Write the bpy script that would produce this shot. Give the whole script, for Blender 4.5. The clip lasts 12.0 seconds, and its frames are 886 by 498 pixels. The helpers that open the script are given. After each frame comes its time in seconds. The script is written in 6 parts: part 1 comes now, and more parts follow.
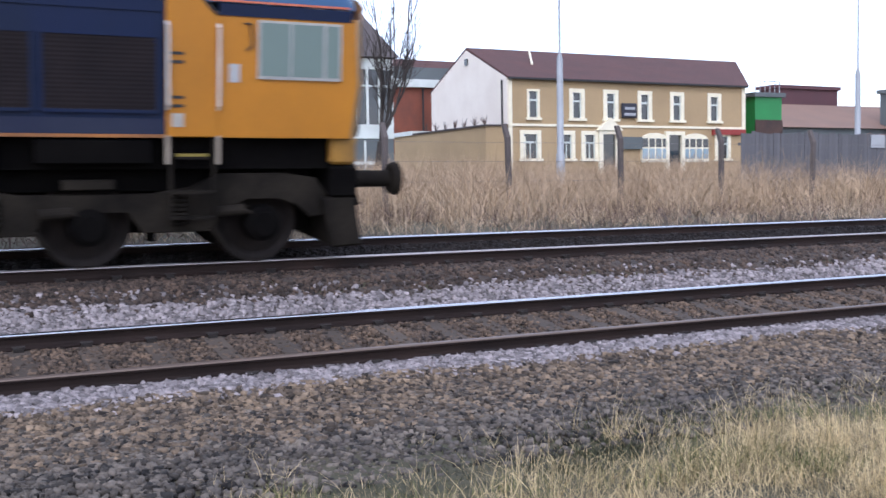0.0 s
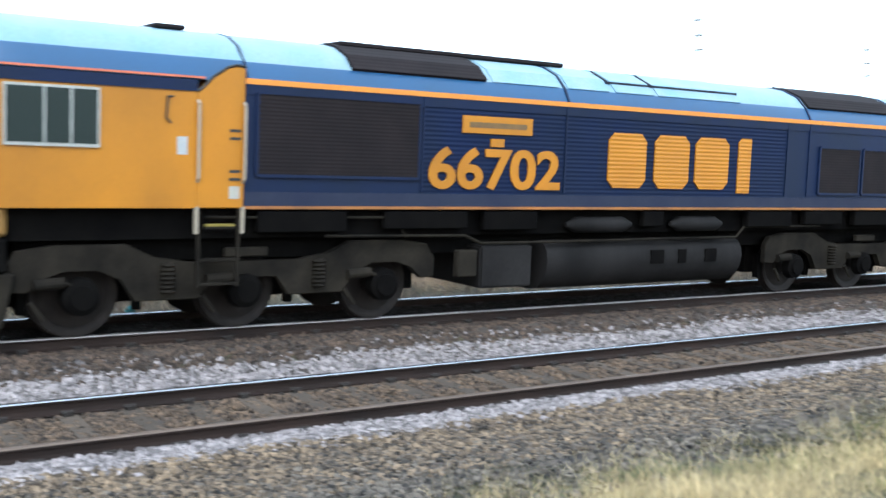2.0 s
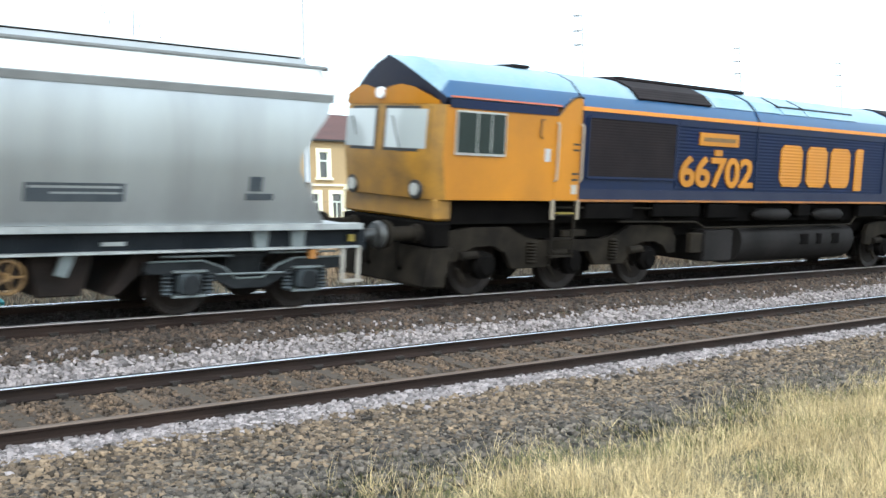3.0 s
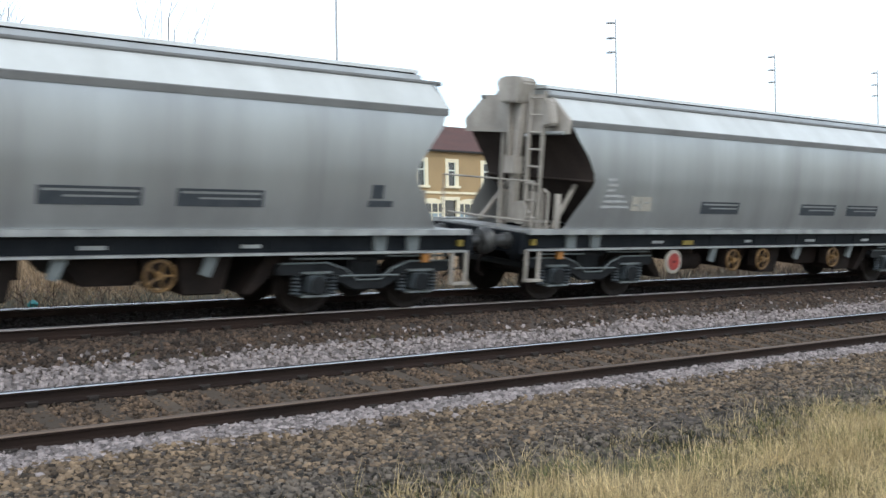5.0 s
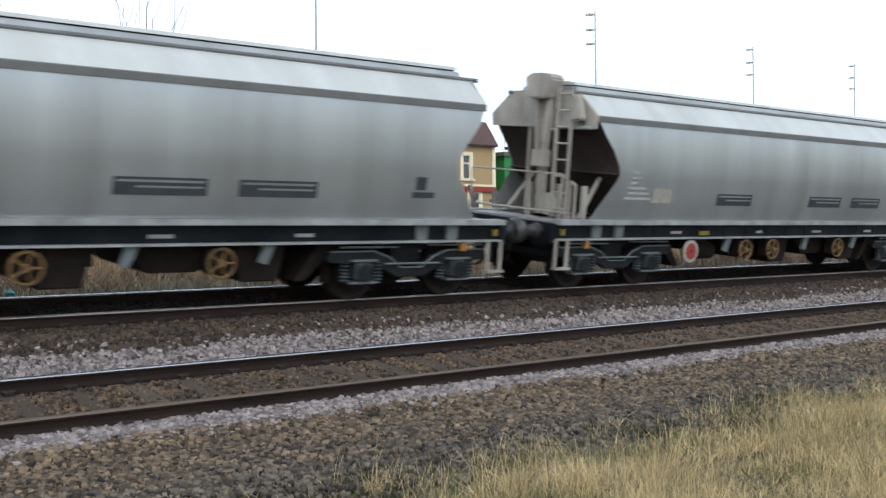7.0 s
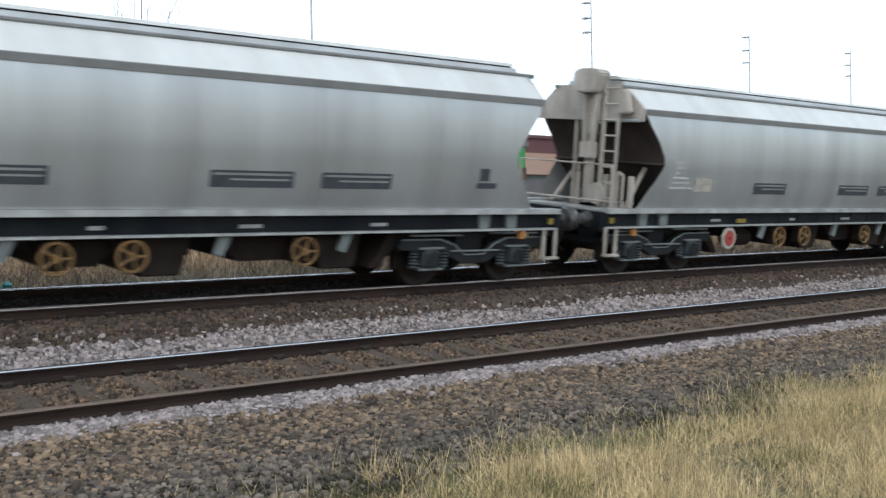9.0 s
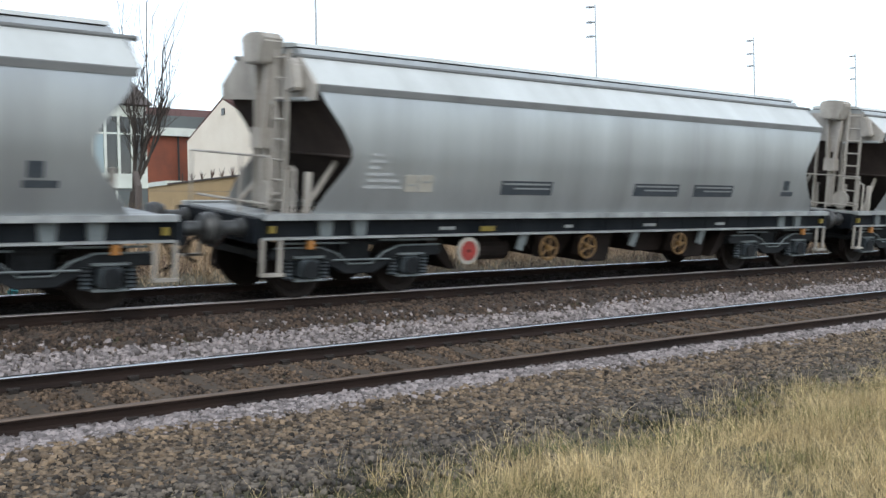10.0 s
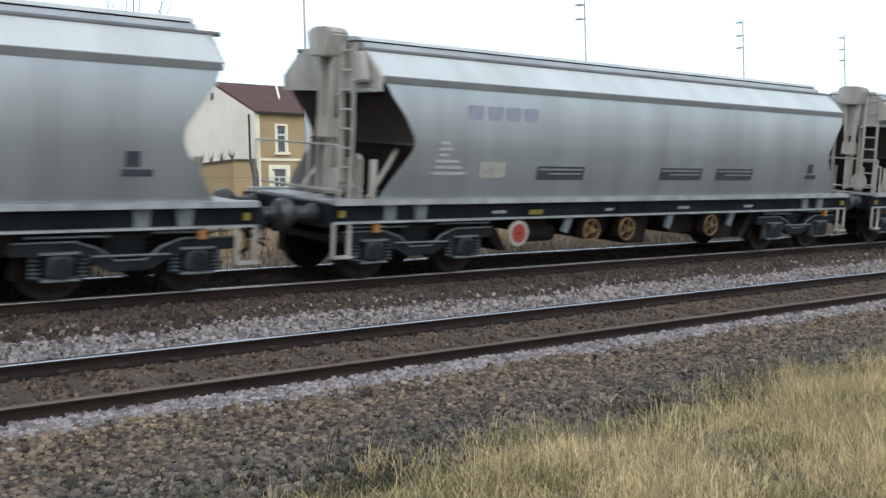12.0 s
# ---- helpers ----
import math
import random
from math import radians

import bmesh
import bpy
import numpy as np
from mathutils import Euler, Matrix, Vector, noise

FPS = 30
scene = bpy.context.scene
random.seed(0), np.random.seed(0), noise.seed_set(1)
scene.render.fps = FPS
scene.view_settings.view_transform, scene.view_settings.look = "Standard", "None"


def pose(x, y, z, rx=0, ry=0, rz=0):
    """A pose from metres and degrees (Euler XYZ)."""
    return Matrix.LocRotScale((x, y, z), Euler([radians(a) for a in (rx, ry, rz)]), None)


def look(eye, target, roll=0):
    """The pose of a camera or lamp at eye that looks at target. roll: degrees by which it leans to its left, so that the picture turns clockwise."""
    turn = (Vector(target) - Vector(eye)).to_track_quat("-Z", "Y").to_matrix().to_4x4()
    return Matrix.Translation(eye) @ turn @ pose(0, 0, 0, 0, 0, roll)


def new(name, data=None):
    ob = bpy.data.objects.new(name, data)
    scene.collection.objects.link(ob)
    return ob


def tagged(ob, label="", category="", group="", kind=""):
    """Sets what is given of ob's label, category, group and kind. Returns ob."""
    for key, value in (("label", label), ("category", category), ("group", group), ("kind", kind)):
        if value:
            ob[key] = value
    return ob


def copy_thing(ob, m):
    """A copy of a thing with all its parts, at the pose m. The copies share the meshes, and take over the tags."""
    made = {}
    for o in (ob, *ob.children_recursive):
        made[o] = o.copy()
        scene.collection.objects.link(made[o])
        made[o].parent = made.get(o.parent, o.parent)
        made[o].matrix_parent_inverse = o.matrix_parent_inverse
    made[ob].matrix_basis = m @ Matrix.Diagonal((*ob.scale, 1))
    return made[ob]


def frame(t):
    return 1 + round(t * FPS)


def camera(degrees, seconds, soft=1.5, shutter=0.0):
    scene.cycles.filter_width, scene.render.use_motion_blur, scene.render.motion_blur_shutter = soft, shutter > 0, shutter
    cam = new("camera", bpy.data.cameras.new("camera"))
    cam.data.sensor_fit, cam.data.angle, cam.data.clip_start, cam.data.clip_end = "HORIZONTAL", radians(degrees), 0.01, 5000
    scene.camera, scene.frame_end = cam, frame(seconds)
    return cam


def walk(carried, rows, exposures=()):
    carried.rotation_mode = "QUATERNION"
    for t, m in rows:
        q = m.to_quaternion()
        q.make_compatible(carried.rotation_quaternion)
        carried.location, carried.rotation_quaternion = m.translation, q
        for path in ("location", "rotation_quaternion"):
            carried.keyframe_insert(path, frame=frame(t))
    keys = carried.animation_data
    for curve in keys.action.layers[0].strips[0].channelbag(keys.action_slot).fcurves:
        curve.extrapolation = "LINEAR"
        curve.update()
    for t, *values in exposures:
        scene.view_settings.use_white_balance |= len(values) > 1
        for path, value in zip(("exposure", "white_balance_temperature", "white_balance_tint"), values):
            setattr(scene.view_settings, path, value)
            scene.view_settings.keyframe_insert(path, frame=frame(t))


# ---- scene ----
cam = camera(45.3, 12.0, shutter=0.36)

# seconds, x, y, z, then degrees: turn to the right of the track's normal, tilt up, lean to the left
PATH = (
    (0, 0.003, -0.003, 0.823, 26.51, -3.13, -0.88),
    (0.1, 0.002, -0.002, 0.822, 27.30, -3.10, -0.90),
    (0.2, 0.001, -0.001, 0.820, 28.95, -1.90, -0.95),
    (0.3, 0.000, 0.001, 0.819, 29.30, -1.22, -1.20),
    (0.4, -0.001, 0.002, 0.817, 29.05, 0.10, -1.30),
    (0.5, -0.002, 0.003, 0.816, 30.61, 0.69, -1.84),
    (0.6, -0.003, 0.004, 0.818, 31.90, 0.80, -2.50),
    (0.7, -0.004, 0.005, 0.821, 31.95, 1.72, -2.20),
    (0.9, -0.007, 0.007, 0.826, 31.05, 0.98, -1.70),
    (1, -0.008, 0.008, 0.828, 31.19, 0.28, -1.50),
    (1.2, -0.005, 0.006, 0.824, 30.90, 0.05, -1.04),
    (1.5, -0.001, 0.002, 0.817, 30.74, 0.18, -1.76),
    (1.7, 0.003, 0.002, 0.820, 31.32, 0.67, -2.12),
    (2, 0.008, 0.003, 0.824, 33.76, 0.39, -1.61),
    (2.2, 0.005, 0.001, 0.821, 37.12, 0.00, -1.20),
    (2.5, 0.000, -0.001, 0.816, 38.53, 0.44, -2.00),
    (2.7, -0.001, 0.005, 0.816, 39.58, -0.22, -1.73),
    (4.3, -0.004, 0.055, 0.813, 40.70, -0.12, -1.50),
    (4.5, -0.005, 0.061, 0.813, 39.77, -0.02, -1.62),
    (5, 0.013, 0.031, 0.829, 38.45, 0.12, -0.91),
    (5.5, 0.019, 0.013, 0.818, 37.92, -0.19, -1.39),
    (6, 0.026, 0.013, 0.838, 38.21, -0.33, -1.58),
    (6.5, 0.012, 0.010, 0.816, 39.40, -0.10, -0.66),
    (8.5, -0.010, -0.006, 0.802, 39.77, -1.00, -1.55),
    (9, -0.010, -0.006, 0.806, 39.70, -0.92, -1.11),
    (9.5, -0.010, -0.011, 0.805, 39.50, -0.71, -1.35),
    (10, -0.011, -0.007, 0.803, 39.43, -0.67, -1.32),
    (10.5, -0.012, -0.018, 0.801, 39.51, -0.47, -1.61),
    (11, -0.016, -0.012, 0.809, 39.80, -0.13, -1.11),
    (11.5, -0.011, -0.014, 0.801, 39.63, -0.80, -0.64),
    (12, 0.015, -0.023, 0.832, 39.90, -1.58, -1.66),
)


def aimed(x, y, z, turn, tilt, lean):
    a, b = radians(turn), radians(tilt)
    way = Vector((math.sin(a) * math.cos(b), math.cos(a) * math.cos(b), math.sin(b)))
    eye = Vector((x, y, z))
    return look(eye, eye + way, lean)


# seconds, stops, kelvin, tint: the camera brightens as the train passes and settles again
EXPOSURE = ((0, 0.25, 5650, 21), (0.5, 0.31, 5700, 12), (1.0, 0.1, 5650, 11), (1.5, 0.48, 5650, 9), (2.0, 0.93, 5700, 4), (2.5, 0.96, 5950, 3), (4.5, 0.25, 6350, 9),
            (5.0, 0.05, 6350, 9), (5.5, -0.1, 6350, 9), (6.5, -0.14, 6350, 9), (8.5, 0.05, 6350, 9), (9.5, 0.05, 6350, 9), (11.0, 0.03, 6350, 9), (12.0, -0.06, 6200, 8))
walk(cam, [(r[0], aimed(*r[1:])) for r in PATH], EXPOSURE)

# ---- sky and sun: a bright, thinly overcast winter day ----
world = bpy.data.worlds.new("sky")
scene.world = world
world.use_nodes = True
wn, wl = world.node_tree.nodes, world.node_tree.links
wn.clear()
sky = wn.new("ShaderNodeTexSky")
sky.sky_type, sky.sun_disc = "NISHITA", False
sky.sun_elevation, sky.sun_rotation = radians(32), radians(215)
sky_tint = wn.new("ShaderNodeBackground")
sky_tint.inputs["Strength"].default_value = 0.10
wl.new(sky.outputs[0], sky_tint.inputs["Color"])
cloud_pos = wn.new("ShaderNodeTexCoord")
cloud_map = wn.new("ShaderNodeMapping")
cloud_map.inputs["Scale"].default_value = (1.2, 1.2, 6.0)
cloud = wn.new("ShaderNodeTexNoise")
cloud.inputs["Scale"].default_value, cloud.inputs["Detail"].default_value = 2.2, 5.0
cloud_ramp = wn.new("ShaderNodeValToRGB")
cloud_ramp.color_ramp.elements[0].position, cloud_ramp.color_ramp.elements[0].color = 0.33, (0.80, 0.90, 0.98, 1)
cloud_ramp.color_ramp.elements[1].position, cloud_ramp.color_ramp.elements[1].color = 0.52, (1.0, 1.0, 1.0, 1)
cloud_bg = wn.new("ShaderNodeBackground")
cloud_bg.inputs["Strength"].default_value = 1.0
wl.new(cloud_pos.outputs["Generated"], cloud_map.inputs[0])
wl.new(cloud_map.outputs[0], cloud.inputs["Vector"])
wl.new(cloud.outputs["Fac"], cloud_ramp.inputs[0])
wl.new(cloud_ramp.outputs[0], cloud_bg.inputs["Color"])
sky_sum = wn.new("ShaderNodeAddShader")
wl.new(sky_tint.outputs[0], sky_sum.inputs[0])
wl.new(cloud_bg.outputs[0], sky_sum.inputs[1])
sky_out = wn.new("ShaderNodeOutputWorld")
wl.new(sky_sum.outputs[0], sky_out.inputs[0])

sun_data = bpy.data.lights.new("sun", "SUN")
sun_data.energy, sun_data.angle, sun_data.color = 0.9, radians(14), (1.0, 0.95, 0.88)
sun = new("sun", sun_data)
sun.matrix_world = look((0, 0, 30), (10, 15, 11))


# ---- materials ----
def material(name, colour, rough=0.6, metal=0.0, second=None, scale=6.0, amount=0.5, grain=60.0, bump=0.15,
             bump_size=0.01, stretch=(1, 1, 1), island=0.0, each=0.0, spec=0.5, coord="Object", third=None, speck=0.28):
    """Two colours mixed by a broad noise, a fine grain on top, bump; island and each vary the value piece by piece."""
    m = bpy.data.materials.new(name)
    m.use_nodes = True
    n, l = m.node_tree.nodes, m.node_tree.links
    b = n["Principled BSDF"]
    b.inputs["Roughness"].default_value, b.inputs["Metallic"].default_value = rough, metal
    b.inputs["Specular IOR Level"].default_value = spec
    pos, mp = n.new("ShaderNodeTexCoord"), n.new("ShaderNodeMapping")
    mp.inputs["Scale"].default_value = stretch
    l.new(pos.outputs[coord], mp.inputs[0])
    broad, fine = n.new("ShaderNodeTexNoise"), n.new("ShaderNodeTexNoise")
    broad.inputs["Scale"].default_value, broad.inputs["Detail"].default_value = scale, 6.0
    fine.inputs["Scale"].default_value, fine.inputs["Detail"].default_value = grain, 4.0
    for t in (broad, fine):
        l.new(mp.outputs[0], t.inputs["Vector"])
    ramp = n.new("ShaderNodeValToRGB")
    ramp.color_ramp.elements[0].position, ramp.color_ramp.elements[1].position = 0.5 - amount / 2, 0.5 + amount / 2
    two = second or tuple(c * 0.75 for c in colour)
    ramp.color_ramp.elements[0].color, ramp.color_ramp.elements[1].color = (*colour, 1), (*two, 1)
    if third:
        e = ramp.color_ramp.elements.new(0.5)
        e.color = (*third, 1)
    l.new(broad.outputs["Fac"], ramp.inputs[0])
    value = n.new("ShaderNodeMapRange")
    value.inputs["To Min"].default_value, value.inputs["To Max"].default_value = 1 - speck, 1 + speck
    l.new(fine.outputs["Fac"], value.inputs[0])
    level = value.outputs[0]
    for on, socket, node in ((island, "Random Per Island", "ShaderNodeNewGeometry"), (each, "Random", "ShaderNodeObjectInfo")):
        if on:
            src, rng, mul = n.new(node), n.new("ShaderNodeMapRange"), n.new("ShaderNodeMath")
            rng.inputs["To Min"].default_value, rng.inputs["To Max"].default_value = 1 - on, 1 + on
            l.new(src.outputs[socket], rng.inputs[0])
            mul.operation = "MULTIPLY"
            l.new(level, mul.inputs[0]), l.new(rng.outputs[0], mul.inputs[1])
            level = mul.outputs[0]
    mix = n.new("ShaderNodeVectorMath")
    mix.operation = "SCALE"
    l.new(ramp.outputs[0], mix.inputs[0]), l.new(level, mix.inputs["Scale"])
    l.new(mix.outputs[0], b.inputs["Base Color"])
    if bump:
        bp = n.new("ShaderNodeBump")
        bp.inputs["Strength"].default_value, bp.inputs["Distance"].default_value = bump, bump_size
        l.new(fine.outputs["Fac"], bp.inputs["Height"]), l.new(bp.outputs[0], b.inputs["Normal"])
    return m


def glass(name, colour, rough=0.06):
    m = bpy.data.materials.new(name)
    m.use_nodes = True
    b = m.node_tree.nodes["Principled BSDF"]
    b.inputs["Base Color"].default_value, b.inputs["Roughness"].default_value = (*colour, 1), rough
    b.inputs["Specular IOR Level"].default_value = 0.9
    return m


def ribbed(m, pitch, depth):
    """Adds fine horizontal ribs to a material's bump."""
    n, l = m.node_tree.nodes, m.node_tree.links
    pos, wave, bp = n.new("ShaderNodeTexCoord"), n.new("ShaderNodeTexWave"), n.new("ShaderNodeBump")
    wave.wave_type, wave.bands_direction = "BANDS", "Z"
    wave.inputs["Scale"].default_value = 0.314 / pitch
    l.new(pos.outputs["Object"], wave.inputs["Vector"])
    bp.inputs["Strength"].default_value, bp.inputs["Distance"].default_value = 0.8, depth
    l.new(wave.outputs["Fac"], bp.inputs["Height"])
    l.new(bp.outputs[0], n["Principled BSDF"].inputs["Normal"])
    return m


def dented(m, depth):
    """Adds broad upright dents, as in thin pressed sheet, under the fine bump."""
    n, l = m.node_tree.nodes, m.node_tree.links
    pos, mp, noise, bp = n.new("ShaderNodeTexCoord"), n.new("ShaderNodeMapping"), n.new("ShaderNodeTexNoise"), n.new("ShaderNodeBump")
    mp.inputs["Scale"].default_value = (0.9, 0.9, 0.22)
    noise.inputs["Scale"].default_value, noise.inputs["Detail"].default_value = 1.3, 1.0
    l.new(pos.outputs["Object"], mp.inputs[0])
    l.new(mp.outputs[0], noise.inputs["Vector"])
    l.new(noise.outputs["Fac"], bp.inputs["Height"])
    bp.inputs["Strength"].default_value, bp.inputs["Distance"].default_value = 1.0, depth
    target = n["Principled BSDF"].inputs["Normal"]
    if target.is_linked:
        l.new(bp.outputs[0], target.links[0].from_node.inputs["Normal"])
    else:
        l.new(bp.outputs[0], target)
    return m


M = {}
M["ground"] = material("ballast_soil", (0.075, 0.058, 0.046), 0.95, second=(0.035, 0.03, 0.027), scale=2.2, grain=38, bump=0.7, bump_size=0.03)
M["earth"] = material("grassy_earth", (0.075, 0.062, 0.034), 0.95, second=(0.04, 0.042, 0.02), scale=0.5, grain=9, bump=0.6, bump_size=0.05)
M["stone_fresh"] = material("fresh_ballast", (0.285, 0.255, 0.25), 0.85, second=(0.16, 0.143, 0.143), scale=5, grain=60, island=0.6, bump=0.2)
M["stone_brown"] = material("brown_ballast", (0.118, 0.080, 0.050), 0.9, second=(0.046, 0.034, 0.026), scale=3, grain=60, island=0.85, bump=0.2)
M["stone_rust"] = material("rust_brown_ballast", (0.080, 0.054, 0.037), 0.9, second=(0.034, 0.025, 0.020), scale=3, grain=60, island=0.8, bump=0.2)
M["stone_tan"] = material("tan_ballast", (0.185, 0.135, 0.085), 0.9, second=(0.058, 0.045, 0.034), scale=3, grain=60, island=0.9, bump=0.2)
M["stone_dark"] = material("dark_ballast", (0.124, 0.104, 0.082), 0.9, second=(0.045, 0.040, 0.034), scale=2.2, grain=60, island=0.95, bump=0.2)
# far-track stones, the shadow under the train put into their colour
M["stone_shaded"] = material("oily_ballast", (0.020, 0.016, 0.014), 0.9, second=(0.010, 0.0085, 0.008), scale=3, grain=60, island=0.5, bump=0.2, spec=0.2)
M["rail_side"] = material("rusty_rail", (0.027, 0.0165, 0.013), 0.8, second=(0.012, 0.0085, 0.0075), scale=3, grain=90, stretch=(0.3, 1, 1), spec=0.2)
M["rail_head"] = material("polished_rail", (0.54, 0.57, 0.61), 0.27, 1.0, second=(0.44, 0.46, 0.50), scale=3, grain=40, stretch=(0.1, 1, 1), bump=0.02, speck=0.08)
# near-side heads: weaker sky sheen at this viewing angle, put into the colour
M["rail_dull"] = material("dull_brown_rail_head", (0.20, 0.155, 0.125), 0.5, 0.6, second=(0.10, 0.075, 0.06), scale=2, grain=40, stretch=(0.12, 1, 1), bump=0.02)
M["rail_soft_sheen"] = material("soft_sheen_rail_head", (0.46, 0.42, 0.40), 0.34, 0.85, second=(0.30, 0.26, 0.24), scale=2, grain=40, stretch=(0.12, 1, 1), bump=0.02)
# brown end slope, the shade under the overhang put into its colour
M["hopper_slope"] = material("shaded_brown_end_slope", (0.062, 0.050, 0.045), 0.85, second=(0.026, 0.021, 0.020), scale=1.6, grain=30, stretch=(1, 1, 0.4), spec=0.15)
M["stripe_pink"] = material("faded_pink_orange_stripe", (0.60, 0.165, 0.085), 0.5, second=(0.52, 0.14, 0.07), scale=3)
M["stripe_dirty"] = material("dirty_orange_sill_stripe", (0.40, 0.155, 0.03), 0.6, second=(0.15, 0.07, 0.03), scale=1.6)
# pale base colour carries the sky's reflection in the windscreens
M["screen"] = glass("windscreen_sky_glass", (0.38, 0.42, 0.42), 0.06)
# far-track sleepers, darkened in colour for the same shadow
M["concrete_shaded"] = material("shade_darkened_sleeper", (0.024, 0.019, 0.016), 0.85, second=(0.012, 0.010, 0.009), scale=4, grain=60, each=0.2, bump=0.3, spec=0.2)
# green weeds, the shadowed gaps of the grass edge put into their colour
M["moss"] = material("weeds_with_gap_shade", (0.026, 0.030, 0.014), 0.9, second=(0.055, 0.058, 0.024), scale=2, grain=8, island=0.5, bump=0)
M["buffer"] = material("greased_grey_buffer_steel", (0.085, 0.09, 0.092), 0.42, 0.4, second=(0.025, 0.026, 0.027), scale=5, amount=0.35, grain=40)
M["concrete"] = material("sleeper_concrete", (0.072, 0.055, 0.040), 0.9, second=(0.055, 0.043, 0.032), scale=4, grain=60, each=0.2, bump=0.3)
M["clip"] = material("rail_clip_steel", (0.03, 0.025, 0.022), 0.7, 0.4)
M["wagon"] = dented(material("weathered_silver_paint", (0.425, 0.462, 0.474), 0.33, 0.5, second=(0.275, 0.292, 0.298), scale=0.9, amount=0.5, grain=26, stretch=(1.5, 1.5, 0.10), bump=0.03, spec=0.6, speck=0.06, each=0.07), 0.06)
# the sky's reflection off the roof slopes is put into this pale base
M["wagon_roof"] = material("sky_sheen_roof_sheet", (0.58, 0.615, 0.61), 0.36, 0.3, second=(0.44, 0.465, 0.455), scale=1.1, amount=0.5, grain=20, stretch=(1.4, 0.4, 0.4), bump=0.03, spec=0.5, speck=0.08)
M["wagon_end"] = material("dusty_cream_grey_paint", (0.43, 0.41, 0.375), 0.7, second=(0.24, 0.226, 0.20), scale=2.5, amount=0.4, grain=40, stretch=(1, 1, 0.5))
M["wagon_dark"] = material("grimy_brown_underside", (0.024, 0.018, 0.016), 0.85, second=(0.011, 0.0095, 0.009), scale=3, grain=30, spec=0.15)
M["seam"] = material("grey_seam_edge", (0.175, 0.185, 0.185), 0.6, 0.1, second=(0.12, 0.125, 0.125), scale=2, spec=0.3)
M["frame"] = material("wagon_frame_blue_black", (0.005, 0.0075, 0.011), 0.6, 0.1, second=(0.017, 0.020, 0.024), scale=2.2, grain=40, spec=0.12)
M["flange"] = material("worn_light_flange", (0.42, 0.45, 0.46), 0.5, 0.2, second=(0.20, 0.215, 0.22), scale=3, grain=50)
M["bogie"] = material("bogie_dirty_steel", (0.006, 0.0075, 0.0095), 0.65, 0.15, second=(0.021, 0.024, 0.027), scale=4, grain=40, spec=0.2)
M["axlebox"] = material("axlebox_grey_paint", (0.058, 0.074, 0.086), 0.5, 0.1, second=(0.016, 0.019, 0.022), scale=6, amount=0.35, grain=40, spec=0.4)
M["tread"] = material("wheel_steel", (0.026, 0.021, 0.019), 0.6, 0.5, second=(0.013, 0.011, 0.010), scale=5, grain=40, spec=0.2)
M["red"] = material("red_enamel", (0.33, 0.032, 0.026), 0.55, second=(0.16, 0.025, 0.022), scale=7)
M["ochre"] = material("ochre_handwheel_paint", (0.20, 0.115, 0.036), 0.6, second=(0.09, 0.055, 0.025), scale=6)
M["orange"] = material("orange_paint", (0.40, 0.17, 0.035), 0.6, second=(0.2, 0.1, 0.03), scale=5)
M["yellow_tag"] = material("yellow_tag", (0.22, 0.175, 0.03), 0.6, second=(0.2, 0.15, 0.03), scale=8)
M["label_dark"] = material("dark_stencil_panel", (0.035, 0.045, 0.055), 0.7, second=(0.06, 0.07, 0.08), scale=6, spec=0.2)
M["label_pale"] = material("pale_stencil_paint", (0.40, 0.42, 0.43), 0.6, second=(0.33, 0.35, 0.36), scale=6)
M["label_cream"] = material("cream_label", (0.40, 0.39, 0.34), 0.6, second=(0.3, 0.29, 0.26), scale=8)
M["ghost"] = material("faded_blue_stencil", (0.22, 0.25, 0.33), 0.6, second=(0.30, 0.325, 0.35), scale=5)
M["blue"] = material("loco_dark_blue_paint", (0.0055, 0.0135, 0.050), 0.5, second=(0.007, 0.0135, 0.034), scale=1.2, grain=30, stretch=(1, 1, 0.4), bump=0.03, spec=0.22, speck=0.08)
M["blue_rib"] = ribbed(material("loco_blue_corrugated_paint", (0.0050, 0.0125, 0.048), 0.6, second=(0.007, 0.013, 0.034), speck=0.08, scale=1.0, grain=30, stretch=(1, 1, 0.4), bump=0, spec=0.15), 0.066, 0.006)
# roof blue, brightened in its colour for the skylight on the slope
M["blue_roof"] = material("loco_sky_lit_blue_roof", (0.015, 0.072, 0.175), 0.4, second=(0.018, 0.065, 0.145), scale=1.4, grain=30, bump=0.03, spec=0.5, speck=0.08)
# upper roof: dust together with the sky's reflection, both in the colour
M["roof_sky_sheen"] = material("loco_dusty_sky_sheen_roof", (0.15, 0.29, 0.38), 0.42, second=(0.23, 0.32, 0.37), scale=1.1, grain=16, stretch=(1.5, 1, 1), bump=0.04, speck=0.15)
M["yellow"] = material("loco_orange_yellow_paint", (0.52, 0.208, 0.006), 0.45, second=(0.28, 0.115, 0.008), scale=0.8, amount=0.6, grain=24, stretch=(1, 1, 0.7), bump=0.03, spec=0.45, speck=0.07)
M["yellow_front"] = material("loco_warning_yellow", (0.40, 0.20, 0.018), 0.55, second=(0.13, 0.075, 0.022), scale=1.8, grain=24, bump=0.03, speck=0.15)
M["stripe"] = material("loco_orange_stripe", (0.72, 0.26, 0.03), 0.5, second=(0.6, 0.22, 0.03), scale=3)
M["grille"] = ribbed(material("loco_black_louvre", (0.0120, 0.0100, 0.0110), 0.75, second=(0.019, 0.015, 0.016), scale=2, grain=40, bump=0, spec=0.10), 0.05, 0.0025)
M["black"] = material("loco_black_underframe", (0.0028, 0.0026, 0.0028), 0.85, second=(0.0065, 0.006, 0.0055), scale=2.5, grain=30, spec=0.03)
